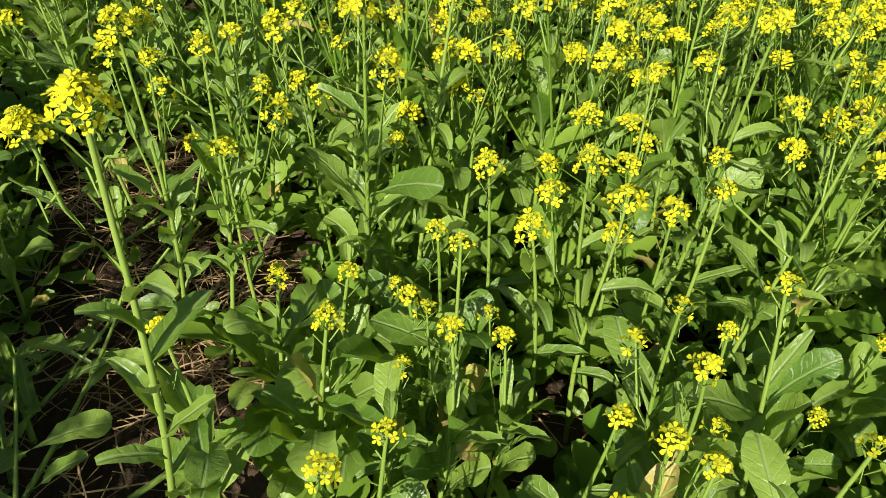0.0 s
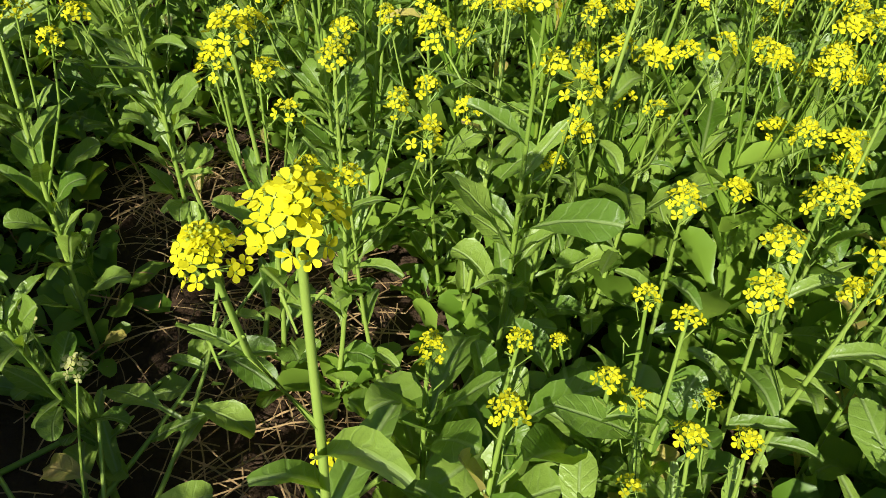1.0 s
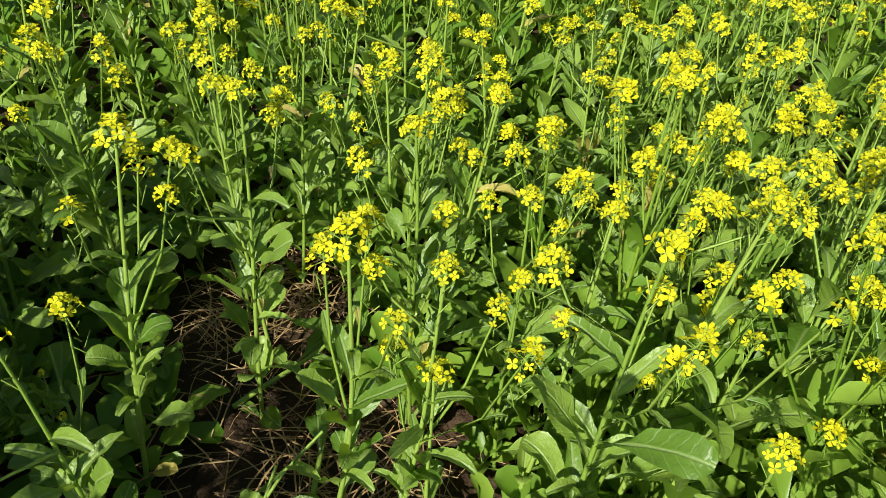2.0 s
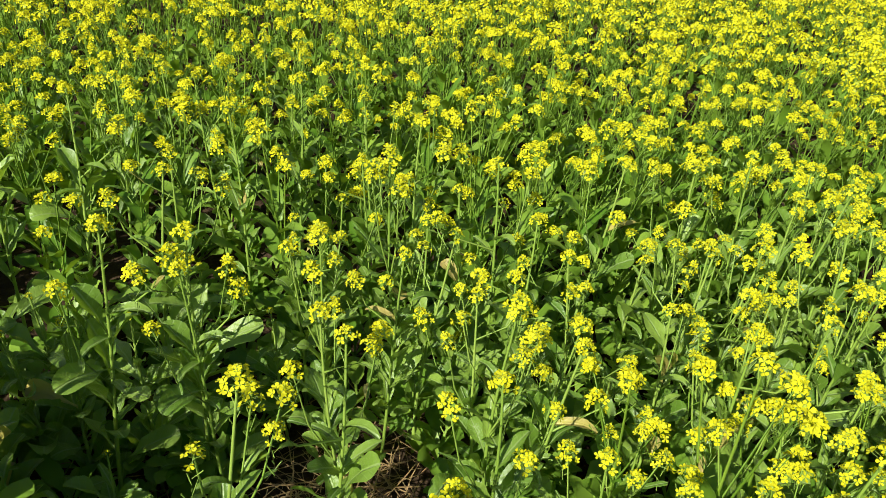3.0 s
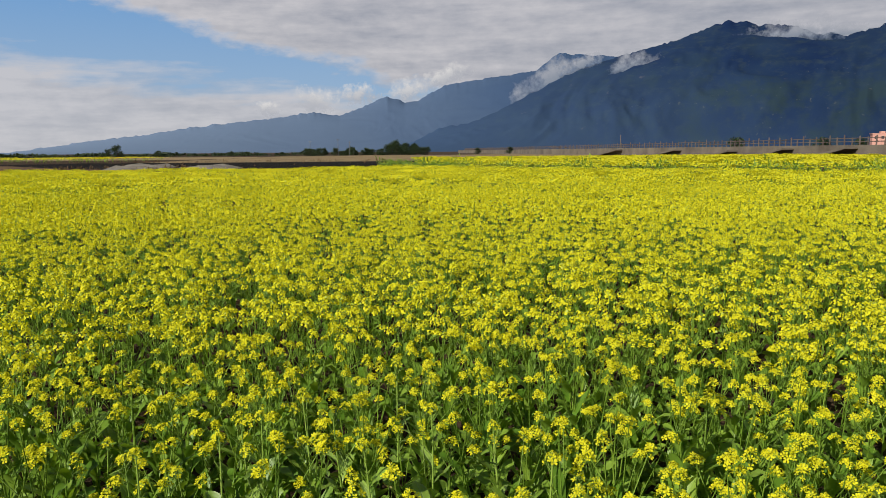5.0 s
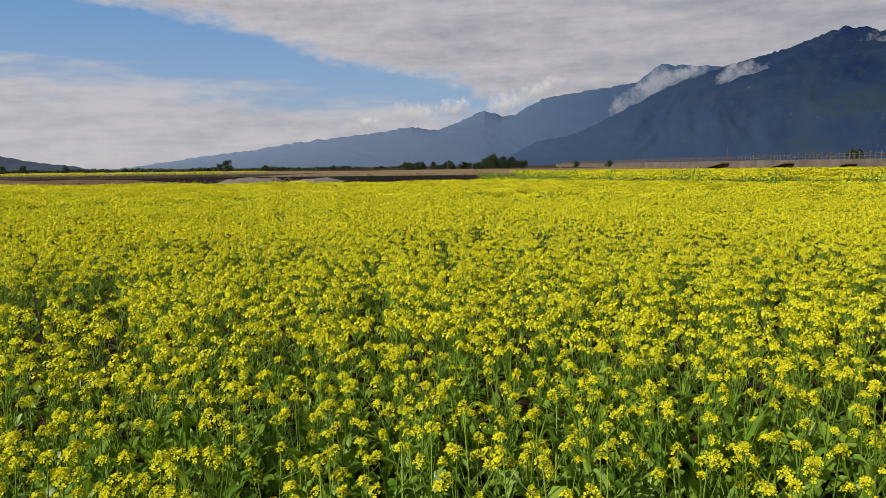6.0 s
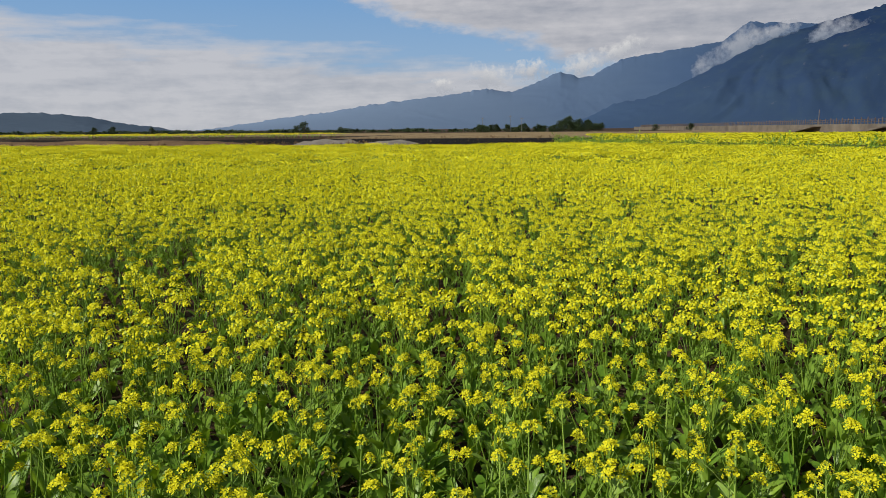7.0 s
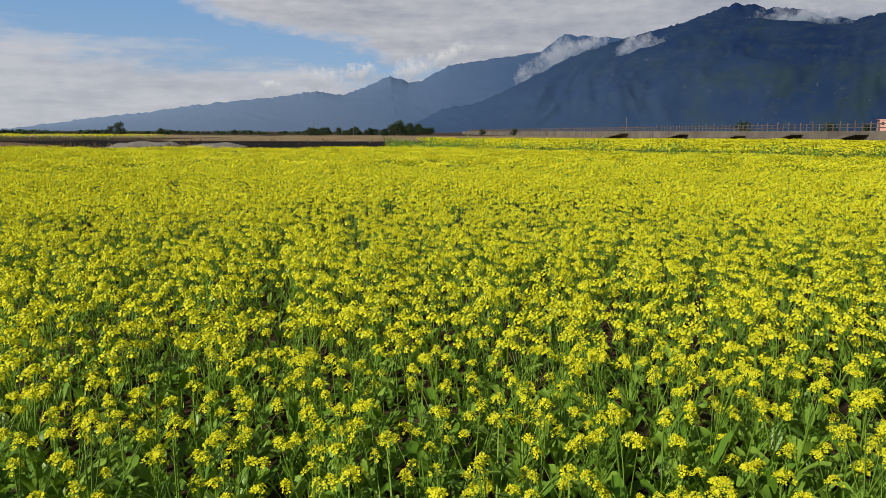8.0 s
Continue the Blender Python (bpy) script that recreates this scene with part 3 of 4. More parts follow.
def make_levee():
    geo = Geo()
    for y0, y1 in [(12 + 12 * i, 23.96 + 12 * i) for i in range(35)]:
        xa, xb = wall_x(y0), wall_x(y1)
        geo.add([(xa, y0, -0.3), (xb, y1, -0.3), (xb + 0.12, y1, 1.62), (xa + 0.12, y0, 1.62), (xa + 0.6, y0, -0.3), (xb + 0.6, y1, -0.3), (xb + 0.6, y1, 1.62), (xa + 0.6, y0, 1.62)],
                [(0, 3, 2, 1), (3, 7, 6, 2), (4, 5, 6, 7), (0, 4, 7, 3), (1, 2, 6, 5)])
    wall = tagged(new("wall_levee", geo.mesh("wall_levee", [CONCRETE], False)), "long stained grey concrete levee wall along the field", "wall", kind="structure")
    geo = Geo()
    xa, xb = wall_x(12) + 0.58, wall_x(431) + 0.58
    geo.add([(xa, 12, 1.54), (xb, 431, 1.54), (xb + 9, 431, 1.58), (xa + 9, 12, 1.58), (xb + 14, 431, -0.1), (xa + 14, 12, -0.1)], [(0, 3, 2, 1), (3, 5, 4, 2)])
    tagged(new("road_levee", geo.mesh("road_levee", [CONCRETE], False)), "pale road on top of the levee", "road", kind="structure")


make_levee()


def make_fence():
    fence = tagged(new("fence"), "weathered brown post-and-rail fence on the levee wall", "fence")
    fence.location = (wall_x(20) + 0.35, 20, 1.62)
    geo = Geo()
    tube(geo, [(0, 0, -0.05), (0, 0, 0.5), (0, 0, 0.96), (0, 0, 1.0)], [0.085, 0.08, 0.075, 0.05], 7)
    post = geo.mesh("fence_post", [RAIL])
    geo = Geo()
    tube(geo, [(0, -0.05, 0), (0, 1.3, 0.004), (0, 2.65, 0)], [0.045, 0.05, 0.045], 6)
    rail = geo.mesh("fence_rail", [RAIL])
    rng = random.Random(17)
    for i in range(298):
        y = 1.3 * i
        x, tall = wall_x(20 + y) - wall_x(20), (1.08 if i % 2 == 0 else 0.84) * rng.uniform(0.92, 1.08)
        part("post", post, fence, pose(x, y, 0, rng.uniform(-2, 2), rng.uniform(-2, 2)) @ Matrix.Diagonal((1, 1, tall, 1)))
        if i % 2 == 0 and i < 296:
            for h in (0.36, 0.74):
                part("rail", rail, fence, pose(x, y, h + rng.uniform(-0.03, 0.03), 0, 0, 2.86))
    return fence


make_fence()


def make_ramp(y, length, top):
    """A sloping concrete slab against the wall, open and dark underneath."""
    geo = Geo()
    x = wall_x(y)
    d = 1.5
    geo.add([(-d, 0, top), (0, 0, top), (0, length, 0.35), (-d, length, 0.35), (-d, 0, top - 0.2), (0, 0, top - 0.2), (0, length, 0.0), (-d, length, 0.0)],
            [(0, 1, 2, 3), (4, 7, 6, 5), (0, 3, 7, 4), (0, 4, 5, 1), (2, 6, 7, 3), (1, 5, 6, 2)])
    ramp = tagged(new("ramp"), "sloping grey concrete slab ramp against the levee wall", "ramp", "ramps along the levee")
    ramp.matrix_basis = pose(x, y, 0, 0, 0, 2.86)
    part("slab", geo.mesh("slab", [CONCRETE], False), ramp)
    geo = Geo()
    box(geo, (-d, length - 0.9, 0.0), (0, length - 0.55, 0.46))
    part("footing", geo.mesh("footing", [CONCRETE], False), ramp)
    return ramp


for y, length, top in ((77, 7, 1.4), (89, 7, 1.35), (103, 8, 1.1), (122, 10, 1.25), (151, 12, 1.35)):
    make_ramp(y, length, top)


def make_house():
    house = tagged(new("house"), "small pink rendered house with a grey roof behind the levee", "house")
    house.location = (202, 302, 0)
    house.scale = (0.95, 0.85, 0.94)
    house.rotation_euler = (0, 0, radians(-25))
    geo = Geo()
    box(geo, (-4.5, -4, 0), (3.0, 4, 7.4))
    box(geo, (-1.2, -3.4, 7.4), (0.4, 2, 8.5))
    part("wall", geo.mesh("wall", [PINK], False), house)
    geo = Geo()
    box(geo, (3.0, -4.2, 0), (9.0, 3.5, 6.6))
    part("annex", geo.mesh("annex", [CONCRETE], False), house, label="grey annex beside the pink block")
    geo = Geo()
    box(geo, (2.6, -4.8, 6.6), (9.6, 4, 7.3))
    part("roof", geo.mesh("roof", [ROOF], False), house)
    geo = Geo()
    box(geo, (-4.9, -4.4, 7.4), (3.3, 4.4, 7.65))
    part("parapet", geo.mesh("parapet", [PINK], False), house)
    geo = Geo()
    box(geo, (-0.5, -0.05, 0), (0.5, 0.06, 1.2))
    pane = geo.mesh("pane", [GLASS_DARK], False)
    for x in (-3.2, -0.6, 1.8):
        part("window", pane, house, pose(x, -4.03, 5.2))
    return house


make_house()


def make_pole(x, y, z, height, thick, material, label, arm=True):
    pole = tagged(new("utility_pole"), label, "pole", "poles over the plain")
    pole.location = (x, y, z)
    geo = Geo()
    tube(geo, [(0, 0, -0.1), (0, 0, height * 0.5), (0, 0, height), (0, 0, height + 0.02)], [thick, thick * 0.85, thick * 0.7, thick * 0.3], 8)
    part("pole", geo.mesh("pole", [material]), pole)
    if arm:
        geo = Geo()
        box(geo, (-0.55, -0.06, height - 0.35), (0.55, 0.06, height - 0.22))
        part("crossarm", geo.mesh("crossarm", [material], False), pole)


make_pole(wall_x(161) + 3, 161, 1.56, 3.0, 0.09, CONCRETE, "thin grey post on the levee road", False)
make_pole(wall_x(65) + 1.5, 65, 1.56, 2.1, 0.12, GREY_CLAY, "short pale post beside the levee fence", False)
for x, y, height in ((-17, 230, 4.6), (-21, 235, 5.4), (-33, 260, 5.2)):
    make_pole(x, y, 0, height, 0.09, DARK_METAL, "dark wooden pole with a crossarm by the grove")


# ---- trees ----
def tree_meshes(seed, height, spread):
    rng = random.Random(seed)
    trunk = Geo()
    tube(trunk, [(0, 0, -0.1), (0.05, 0, height * 0.2), (0.1, 0.05, height * 0.45), (0.05, 0.1, height * 0.75)], [0.16, 0.12, 0.09, 0.04], 7)
    clumps = []
    for k in range(10):
        a, h = k * 2.4, height * rng.uniform(0.22, 0.85)
        r = spread * rng.uniform(0.35, 0.85) * (1.15 - 0.5 * h / height)
        tip = (math.cos(a) * r, math.sin(a) * r, h)
        tube(trunk, [(0.05, 0.03, h * 0.5), (tip[0] * 0.5, tip[1] * 0.5, h * 0.8), tip], [0.06, 0.04, 0.02], 5)
        clumps.append((tip, rng.uniform(0.34, 0.55) * spread))
    clumps.append(((0, 0, height * 0.88), 0.42 * spread))
    crown = Geo()
    for (cx, cy, cz), size in clumps:
        for k in range(95):
            d = Vector((rng.gauss(0, 1), rng.gauss(0, 1), rng.gauss(0, 0.75)))
            d = d.normalized() * size * rng.uniform(0.35, 1.0) ** 0.5
            s = rng.uniform(0.14, 0.30)
            m = Matrix.Translation((cx + d.x, cy + d.y, cz + d.z)) @ Euler((rng.uniform(-1, 1), rng.uniform(-1, 1), rng.uniform(0, 6))).to_matrix().to_4x4()
            crown.add([m @ Vector(p) for p in ((-s, 0, 0), (0, -0.6 * s, 0.1 * s), (s, 0, 0), (0, 0.6 * s, 0.1 * s))], [(0, 1, 2, 3)])
    return trunk.mesh("trunk", [BARK]), crown.mesh("crown", [TREE_LEAF], False)


TREES = []
for i, (height, spread) in enumerate(((4.6, 2.6), (3.6, 2.4), (5.4, 2.4))):
    trunk_me, crown_me = tree_meshes(31 + i, height, spread)
    TREES.append((trunk_me, crown_me))


def plant_tree(kind, x, y, size, label):
    ob = tagged(new("tree"), label, "tree", "trees on the plain")
    ob.matrix_basis = pose(x, y, 0, 0, 0, (x * 37) % 360) @ Matrix.Scale(size, 4)
    part("trunk", TREES[kind][0], ob)
    part("crown", TREES[kind][1], ob)


tree_rng = random.Random(5)
for i in range(40):
    s = i / 39
    y = 245 + tree_rng.uniform(-12, 18)
    size = 0.46 + 0.36 * math.exp(-((s - 0.78) / 0.16) ** 2) + tree_rng.uniform(-0.06, 0.1)
    plant_tree(tree_rng.randrange(3), -34 + 42 * s + tree_rng.uniform(-1, 1), y, size, "dark green broadleaf tree in a small grove")
for x, y, size in ((-95.5, 250, 0.88), (-99.5, 252, 0.6), (-164, 240, 0.62), (-150, 242, 0.55), (-176, 246, 0.6), (-86, 262, 0.5), (24, 240, 0.5), (36, 250, 0.55), (-13, 252, 0.45), (-58, 250, 0.4)):
    plant_tree(0, x, y, size, "lone dark green tree on the open plain")
for x, y in ((88, 190), (120, 205), (150, 235)):
    plant_tree(1, x, y, 1.1, "dark green tree standing behind the levee")

# a thin hedge line on the horizon
hedge_rng = np.random.default_rng(8)
count = 1000
hx, hy = hedge_rng.uniform(-330, -20, count), hedge_rng.uniform(300, 330, count)
clump = Geo()
local = random.Random(2)
for k in range(14):
    p = Vector((local.uniform(-1, 1), local.uniform(-1, 1), local.uniform(0.0, 1.6)))
    m = Matrix.Translation(p) @ Euler((local.uniform(-1, 1), local.uniform(-1, 1), local.uniform(0, 6))).to_matrix().to_4x4()
    clump.add([m @ Vector(q) for q in ((-0.6, 0, 0), (0, -0.4, 0), (0.6, 0, 0), (0, 0.4, 0))], [(0, 1, 2, 3)])
hs = 0.62 * hedge_rng.uniform(0.5, 1.3, count) * (0.8 + 0.6 * np.sin(hx * 0.11) ** 2)
hedge = scatter("hedge", [clump], np.zeros(count, int), np.stack([hx, hy, np.zeros(count)], 1), hedge_rng.uniform(0, 6, count),
                np.stack([hs, hs, hs], 1), np.zeros((count, 2)), [TREE_LEAF])
tagged(hedge, "dark green hedges and far shrubs on the horizon", "hedge", kind="stuff")


# ---- near plants, one by one ----
plant_rng = random.Random(11)
BROAD = [leaf_geo(plant_rng, length, width, True, 9, 4, droop).mesh("leaf", [LEAF]) for length, width, droop in
         ((0.108, 0.040, 0.6), (0.125, 0.046, 1.3), (0.092, 0.036, 0.2), (0.130, 0.043, 0.9), (0.085, 0.040, 1.6), (0.115, 0.034, 0.5))]
LANCE = [leaf_geo(plant_rng, length, width, False, 6, 4, droop).mesh("leaf", [LEAF]) for length, width, droop in
         ((0.075, 0.022, 0.6), (0.066, 0.019, 1.4), (0.088, 0.021, 0.2), (0.060, 0.018, 0.9))]
HEADS = [head_geo(plant_rng, radius, flowers, buds, 2, fr, drop).mesh("flower_head", [PETAL, BUD, STEM]) for radius, flowers, buds, fr, drop in
         ((0.0185, 18, 10, 0.0067, 0.8), (0.020, 22, 11, 0.0068, 1.3), (0.017, 15, 9, 0.0066, 0.6), (0.014, 10, 10, 0.0066, 0.7), (0.0185, 19, 9, 0.0069, 1.8), (0.0185, 46, 11, 0.0055, 1.1))]


def pods(geo, rng, tip, slot=0):
    """Thin young seed pods that stand off the shoot below its flowers."""
    for k in range(7):
        a, h = k * 2.4, 0.022 + 0.011 * k
        foot = tip + Vector((0, 0, -h))
        out = Vector((math.cos(a), math.sin(a), rng.uniform(0.9, 2.0))) * rng.uniform(0.008, 0.014)
        tube(geo, [foot, foot + out], [0.0006, 0.0011], 3, slot)


def make_plant(seed, height, heads, broad, lance, wide, head_scale, low=0.84, head=None):
    """A rape plant: stem with side shoots, leaves up the stem and a flower head on each shoot."""
    rng = random.Random(seed)
    plant = tagged(new("rapeseed_plant"), "", "plant", "rapeseed plants in the field")
    geo = Geo()
    bend = (rng.uniform(-0.04, 0.04), rng.uniform(-0.04, 0.04))

    def stem_at(s):
        return Vector((bend[0] * s * s + 0.008 * math.sin(5 * s + seed), bend[1] * s * s, height * s))

    off = stem_at(1.0)
    shift = Vector((-off.x, -off.y, 0))
    path = [stem_at(i / 8) + shift * (i / 8) for i in range(9)]
    path[0].z = -0.02
    thick = 0.0030 + 0.0025 * height
    tube(geo, path, [thick * (1 - 0.6 * i / 8) for i in range(9)], 7)

    def on_stem(s):
        i = min(7, int(s * 8))
        return path[i].lerp(path[i + 1], s * 8 - i)

    ends = [(path[8], 0.0, 0.0)]
    pods(geo, rng, path[8])
    for k in range(heads - 1):
        s = rng.uniform(0.42, 0.86)
        a = k * 2.4 + rng.uniform(-0.4, 0.4)
        start = on_stem(s)
        reach = rng.uniform(0.05, 0.13) * wide
        top = height * rng.uniform(low, 0.99)
        top = max(top, start.z + 0.05)
        tip = Vector((start.x + math.cos(a) * reach, start.y + math.sin(a) * reach, top))
        mid = start.lerp(tip, 0.45) + Vector((math.cos(a), math.sin(a), 0)) * reach * 0.25
        tube(geo, [start, mid, tip], [thick * 0.5, thick * 0.38, thick * 0.28], 5)
        ends.append((tip, a, rng.uniform(0.1, 0.4)))
        pods(geo, rng, tip)
        if rng.random() < 0.8:
            m = Matrix.Translation(mid) @ Matrix.Rotation(a - math.pi / 2 + rng.uniform(-0.8, 0.8), 4, "Z") @ Matrix.Rotation(rng.uniform(0.2, 0.9), 4, "X") @ Matrix.Scale(rng.uniform(0.4, 0.7), 4)
            part("leaf", LANCE[rng.randrange(4)], plant, m)
    part("stem", geo.mesh("stem", [STEM]), plant)
    for tip, a, tilt in ends:
        m = Matrix.Translation(tip) @ Matrix.Rotation(a, 4, "Z") @ Matrix.Rotation(tilt, 4, "Y") @ Matrix.Rotation(rng.uniform(0, 6), 4, "Z") @ Matrix.Scale(head_scale * rng.uniform(0.75, 1.1) * (0.7 if head == 5 and a else 1.0), 4)
        part("flower_head", HEADS[rng.randrange(5) if head is None else head], plant, m)
    for k in range(broad):
        a = k * 2.4 + rng.uniform(-0.4, 0.4)
        at = on_stem(min(0.66, 0.02 + 0.052 * k))
        m = Matrix.Translation(at) @ Matrix.Rotation(a, 4, "Z") @ Matrix.Rotation(rng.uniform(0.6, 1.4), 4, "X") @ Matrix.Rotation(rng.uniform(-0.7, 0.7), 4, "Y") @ Matrix.Scale(rng.uniform(0.6, 1.12), 4)
        part("leaf", BROAD[rng.randrange(6)], plant, m)
    for k in range(lance):
        a = k * 2.4 + 1.0 + rng.uniform(-0.4, 0.4)
        at = on_stem(0.35 + 0.45 * k / max(1, lance))
        m = Matrix.Translation(at) @ Matrix.Rotation(a, 4, "Z") @ Matrix.Rotation(rng.uniform(0.3, 1.1), 4, "X") @ Matrix.Scale(rng.uniform(0.75, 1.15), 4)
        part("leaf", LANCE[rng.randrange(4)], plant, m)
    return plant


TALL = [make_plant(100 + i, 0.64, heads, broad, lance, 1.0, 1.0) for i, (heads, broad, lance) in
        enumerate(((4, 12, 6), (4, 11, 7), (3, 13, 6), (4, 11, 6), (3, 12, 7)))]
SHORT = [make_plant(200 + i, 0.44, heads, broad, lance, 0.85, 1.0) for i, (heads, broad, lance) in
         enumerate(((1, 13, 5), (1, 12, 4), (2, 12, 5), (1, 13, 5)))]
SPARSE = [make_plant(250 + i, 0.44, heads, 3, 4, 0.8, 0.95) for i, heads in enumerate((1, 2))]
YOUNG = [make_plant(300 + i, 0.28, 1, 13, 3, 0.6, 0.55) for i in range(3)]
LEAFY = [make_plant(350 + i, 0.40, 1, 13, 6, 0.6, 0.45) for i in range(3)]
STRONG = [make_plant(153, 0.64, 2, 3, 9, 0.50, 0.95, 0.93, 5)]
for kinds, words in ((TALL, "tall flowering rapeseed plant with yellow flower heads"), (SHORT, "short leafy rapeseed plant with yellow flowers"), (SPARSE, "short thin rapeseed plant with few leaves"),
                     (YOUNG, "young low rapeseed plant with broad green leaves"), (STRONG, "tallest rapeseed plant with crowded yellow flower heads"), (LEAFY, "leafy rapeseed plant with buds not yet open")):
    for ob in kinds:
        tagged(ob, words)
FIRST = {ob: True for ob in TALL + SHORT + SPARSE + YOUNG + LEAFY + STRONG}
PLACED = []


def set_plant(kinds, height, x, y, z, tilt=6.0, shift=None, turn=None):
    """A plant whose top flower head stands at x, y and height z; shift: where its foot stands beside that."""
    ob = kinds[plant_rng.randrange(len(kinds))]
    size = z / height
    lean = (plant_rng.uniform(-tilt, tilt), plant_rng.uniform(-tilt, tilt))
    if shift is not None:
        lean = (math.degrees(math.asin(shift[1] / z)), math.degrees(math.asin(-shift[0] / z)))
    spin = plant_rng.uniform(0, 360) if turn is None else turn
    m = (pose(x - z * math.sin(radians(lean[1])), y + z * math.sin(radians(lean[0])), 0, lean[0], lean[1]) @ pose(0, 0, 0, 0, 0, spin)
         @ Matrix.Scale(size, 4))
    if FIRST[ob]:
        FIRST[ob] = False
        ob.matrix_basis = m
    else:
        ob = copy_thing(ob, m if abs(ob.scale[0] - 1) < 1e-6 else m @ Matrix.Diagonal((1 / ob.scale[0], 1 / ob.scale[1], 1 / ob.scale[2], 1)))
    PLACED.append((x, y))
    return ob


# heads that stand out in the near field: x, y of the head
NEAR_SHORT = [(0.52, -0.37), (0.58, -0.36), (0.80, -0.46), (0.85, -0.48), (0.80, -0.40), (0.87, -0.42), (0.97, -0.36), (0.91, -0.34),
              (1.00, -0.38), (0.84, -0.16), (0.75, -0.16), (0.70, -0.24), (0.76, -0.25), (0.64, -0.25), (0.95, -0.19), (1.04, -0.18), (1.08, -0.21),
              (0.86, -0.02), (0.91, 0.10), (0.79, 0.12), (0.93, -0.55), (0.56, 0.19), (0.96, -0.10), (0.74, -0.12)]
NEAR_TALL = [(0.40, 0.53), (0.60, 0.43), (0.74, 0.49), (0.72, 0.33), (0.79, 0.25), (0.96, 0.39), (0.74, 0.09), (0.88, 0.12), (0.56, 0.18), (0.47, 0.22),
             (0.26, 0.45), (0.37, 0.65), (0.53, 0.83), (0.67, 0.59), (0.80, 0.90), (0.97, 0.65), (0.96, 0.32), (1.12, 0.47), (0.15, 0.21), (1.06, 0.25),
             (0.53, 1.56), (0.09, 1.20), (0.16, 0.82), (0.39, 0.98), (0.49, 1.21), (0.38, 0.85), (0.64, 0.72), (1.02, 0.85), (0.10, 1.04), (0.15, 0.77)]
FURTHER = [(1.12, 0.60), (1.05, 1.07), (0.63, 0.86), (1.08, 0.73), (0.04, 0.78), (0.62, 1.22), (0.27, 2.06), (-0.68, 1.30), (-0.14, 1.39), (-0.10, 1.68),
           (-0.52, 1.68), (0.09, 1.73), (-0.03, 1.97), (-0.34, 1.40), (-0.89, 1.26), (0.37, 1.66), (0.19, 1.49), (-1.37, 1.60), (1.08, 0.16), (1.26, 0.07), (1.29, -0.17), (1.15, -0.30)]
for x, y in NEAR_SHORT:
    # sparse plants over the bared soil that stands for shade, so it shows
    set_plant(SPARSE if gap(x, y) > 0.3 else SHORT, 0.44, x, y, plant_rng.uniform(0.40, 0.50))
for x, y in NEAR_TALL:
    set_plant(TALL, 0.64, x, y, plant_rng.uniform(0.56, 0.68))
for x, y in FURTHER:
    set_plant(TALL, 0.64, x, y, plant_rng.uniform(0.58, 0.70))
set_plant(STRONG, 0.64, 0.428, -0.222, 0.754, 0.5, (-0.07, 0.08), 140)
set_plant(SHORT[:1], 0.44, 0.43, -0.17, 0.48, 0.5, (-0.03, 0.04))

for x, y in ((0.60, -0.13), (0.65, -0.06), (0.69, -0.15), (0.57, -0.03)):
    set_plant(YOUNG, 0.28, x, y, plant_rng.uniform(0.36, 0.41))
# leafy clump added below the view, to throw shade on the plants ahead
for x, y in ((0.50, -0.50), (0.57, -0.52), (0.64, -0.54), (0.54, -0.46), (0.61, -0.48), (0.68, -0.50)):
    set_plant(LEAFY, 0.40, x, y, plant_rng.uniform(0.38, 0.44))

fill = np.random.default_rng(21)
fx, fy = scattered(fill, 0.125, -0.9, 2.2, -0.72, 1.2)
order = np.argsort(np.hypot(fx - 0.6, fy - 0.1))
for x, y in zip(fx[order], fy[order]):
    if gap(x, y) > 0.35 or not in_field(x, y) or len(PLACED) >= 290:
        continue
    if min((x - a) ** 2 + (y - b) ** 2 for a, b in PLACED) < 0.0052:
        continue
    if abs(x - 0.4) < 0.3 and y < -0.25:
        continue
    chance = fill.random()
    if x < 0.36 and -0.15 < x and y < 0.25 and chance < 0.5:
        continue
    # tall plants here are out of view, added for the shade they cast
    if x < -0.15 and y < 0.2:
        set_plant(TALL, 0.64, x, y, fill.uniform(0.56, 0.68))
    elif x < 0.36 and y < 1.15:
        set_plant(LEAFY, 0.40, x, y, fill.uniform(0.20, 0.32) + 0.16 * max(0.0, min(1.0, (y - 0.45) / 0.4)) if y > 0.2 else fill.uniform(0.18, 0.26))
    elif y < 0.20 + 0.22 * fill.random() - 1.5 * max(0.0, x - 0.74) or chance < 0.10:
        if chance < 0.05 or chance > 0.72:
            set_plant(SHORT, 0.44, x, y, fill.uniform(0.34, 0.46))
        else:
            set_plant(YOUNG, 0.28, x, y, fill.uniform(0.22, 0.33))
    else:
        set_plant(TALL, 0.64, x, y, fill.uniform(0.50, 0.68))


def make_fallen_stem(seed, x, y, turn, length):
    """A lodged stem lying over the soil, its end rising, with a few leaves."""
    rng = random.Random(seed)
    stem = tagged(new("fallen_stem"), "pale green lodged rapeseed stem lying on the soil", "stem", "lodged stems")
    stem.matrix_basis = pose(x, y, 0, 0, 0, turn)
    geo = Geo()
    path = [Vector((0.02 * math.sin(3 * s + seed), s * length, 0.025 + 0.03 * math.sin(2.5 * s) + 0.12 * s ** 4)) for s in (i / 8 for i in range(9))]
    tube(geo, path, [0.0055 - 0.00038 * i for i in range(9)], 6)
    part("stalk", geo.mesh("stalk", [STEM]), stem)
    for k in range(5):
        m = Matrix.Translation(path[3 + k]) @ Matrix.Rotation(rng.uniform(-1.6, 1.6), 4, "Z") @ Matrix.Rotation(rng.uniform(0.1, 0.8), 4, "X")
        part("leaf", (BROAD + LANCE)[rng.randrange(10)], stem, m)


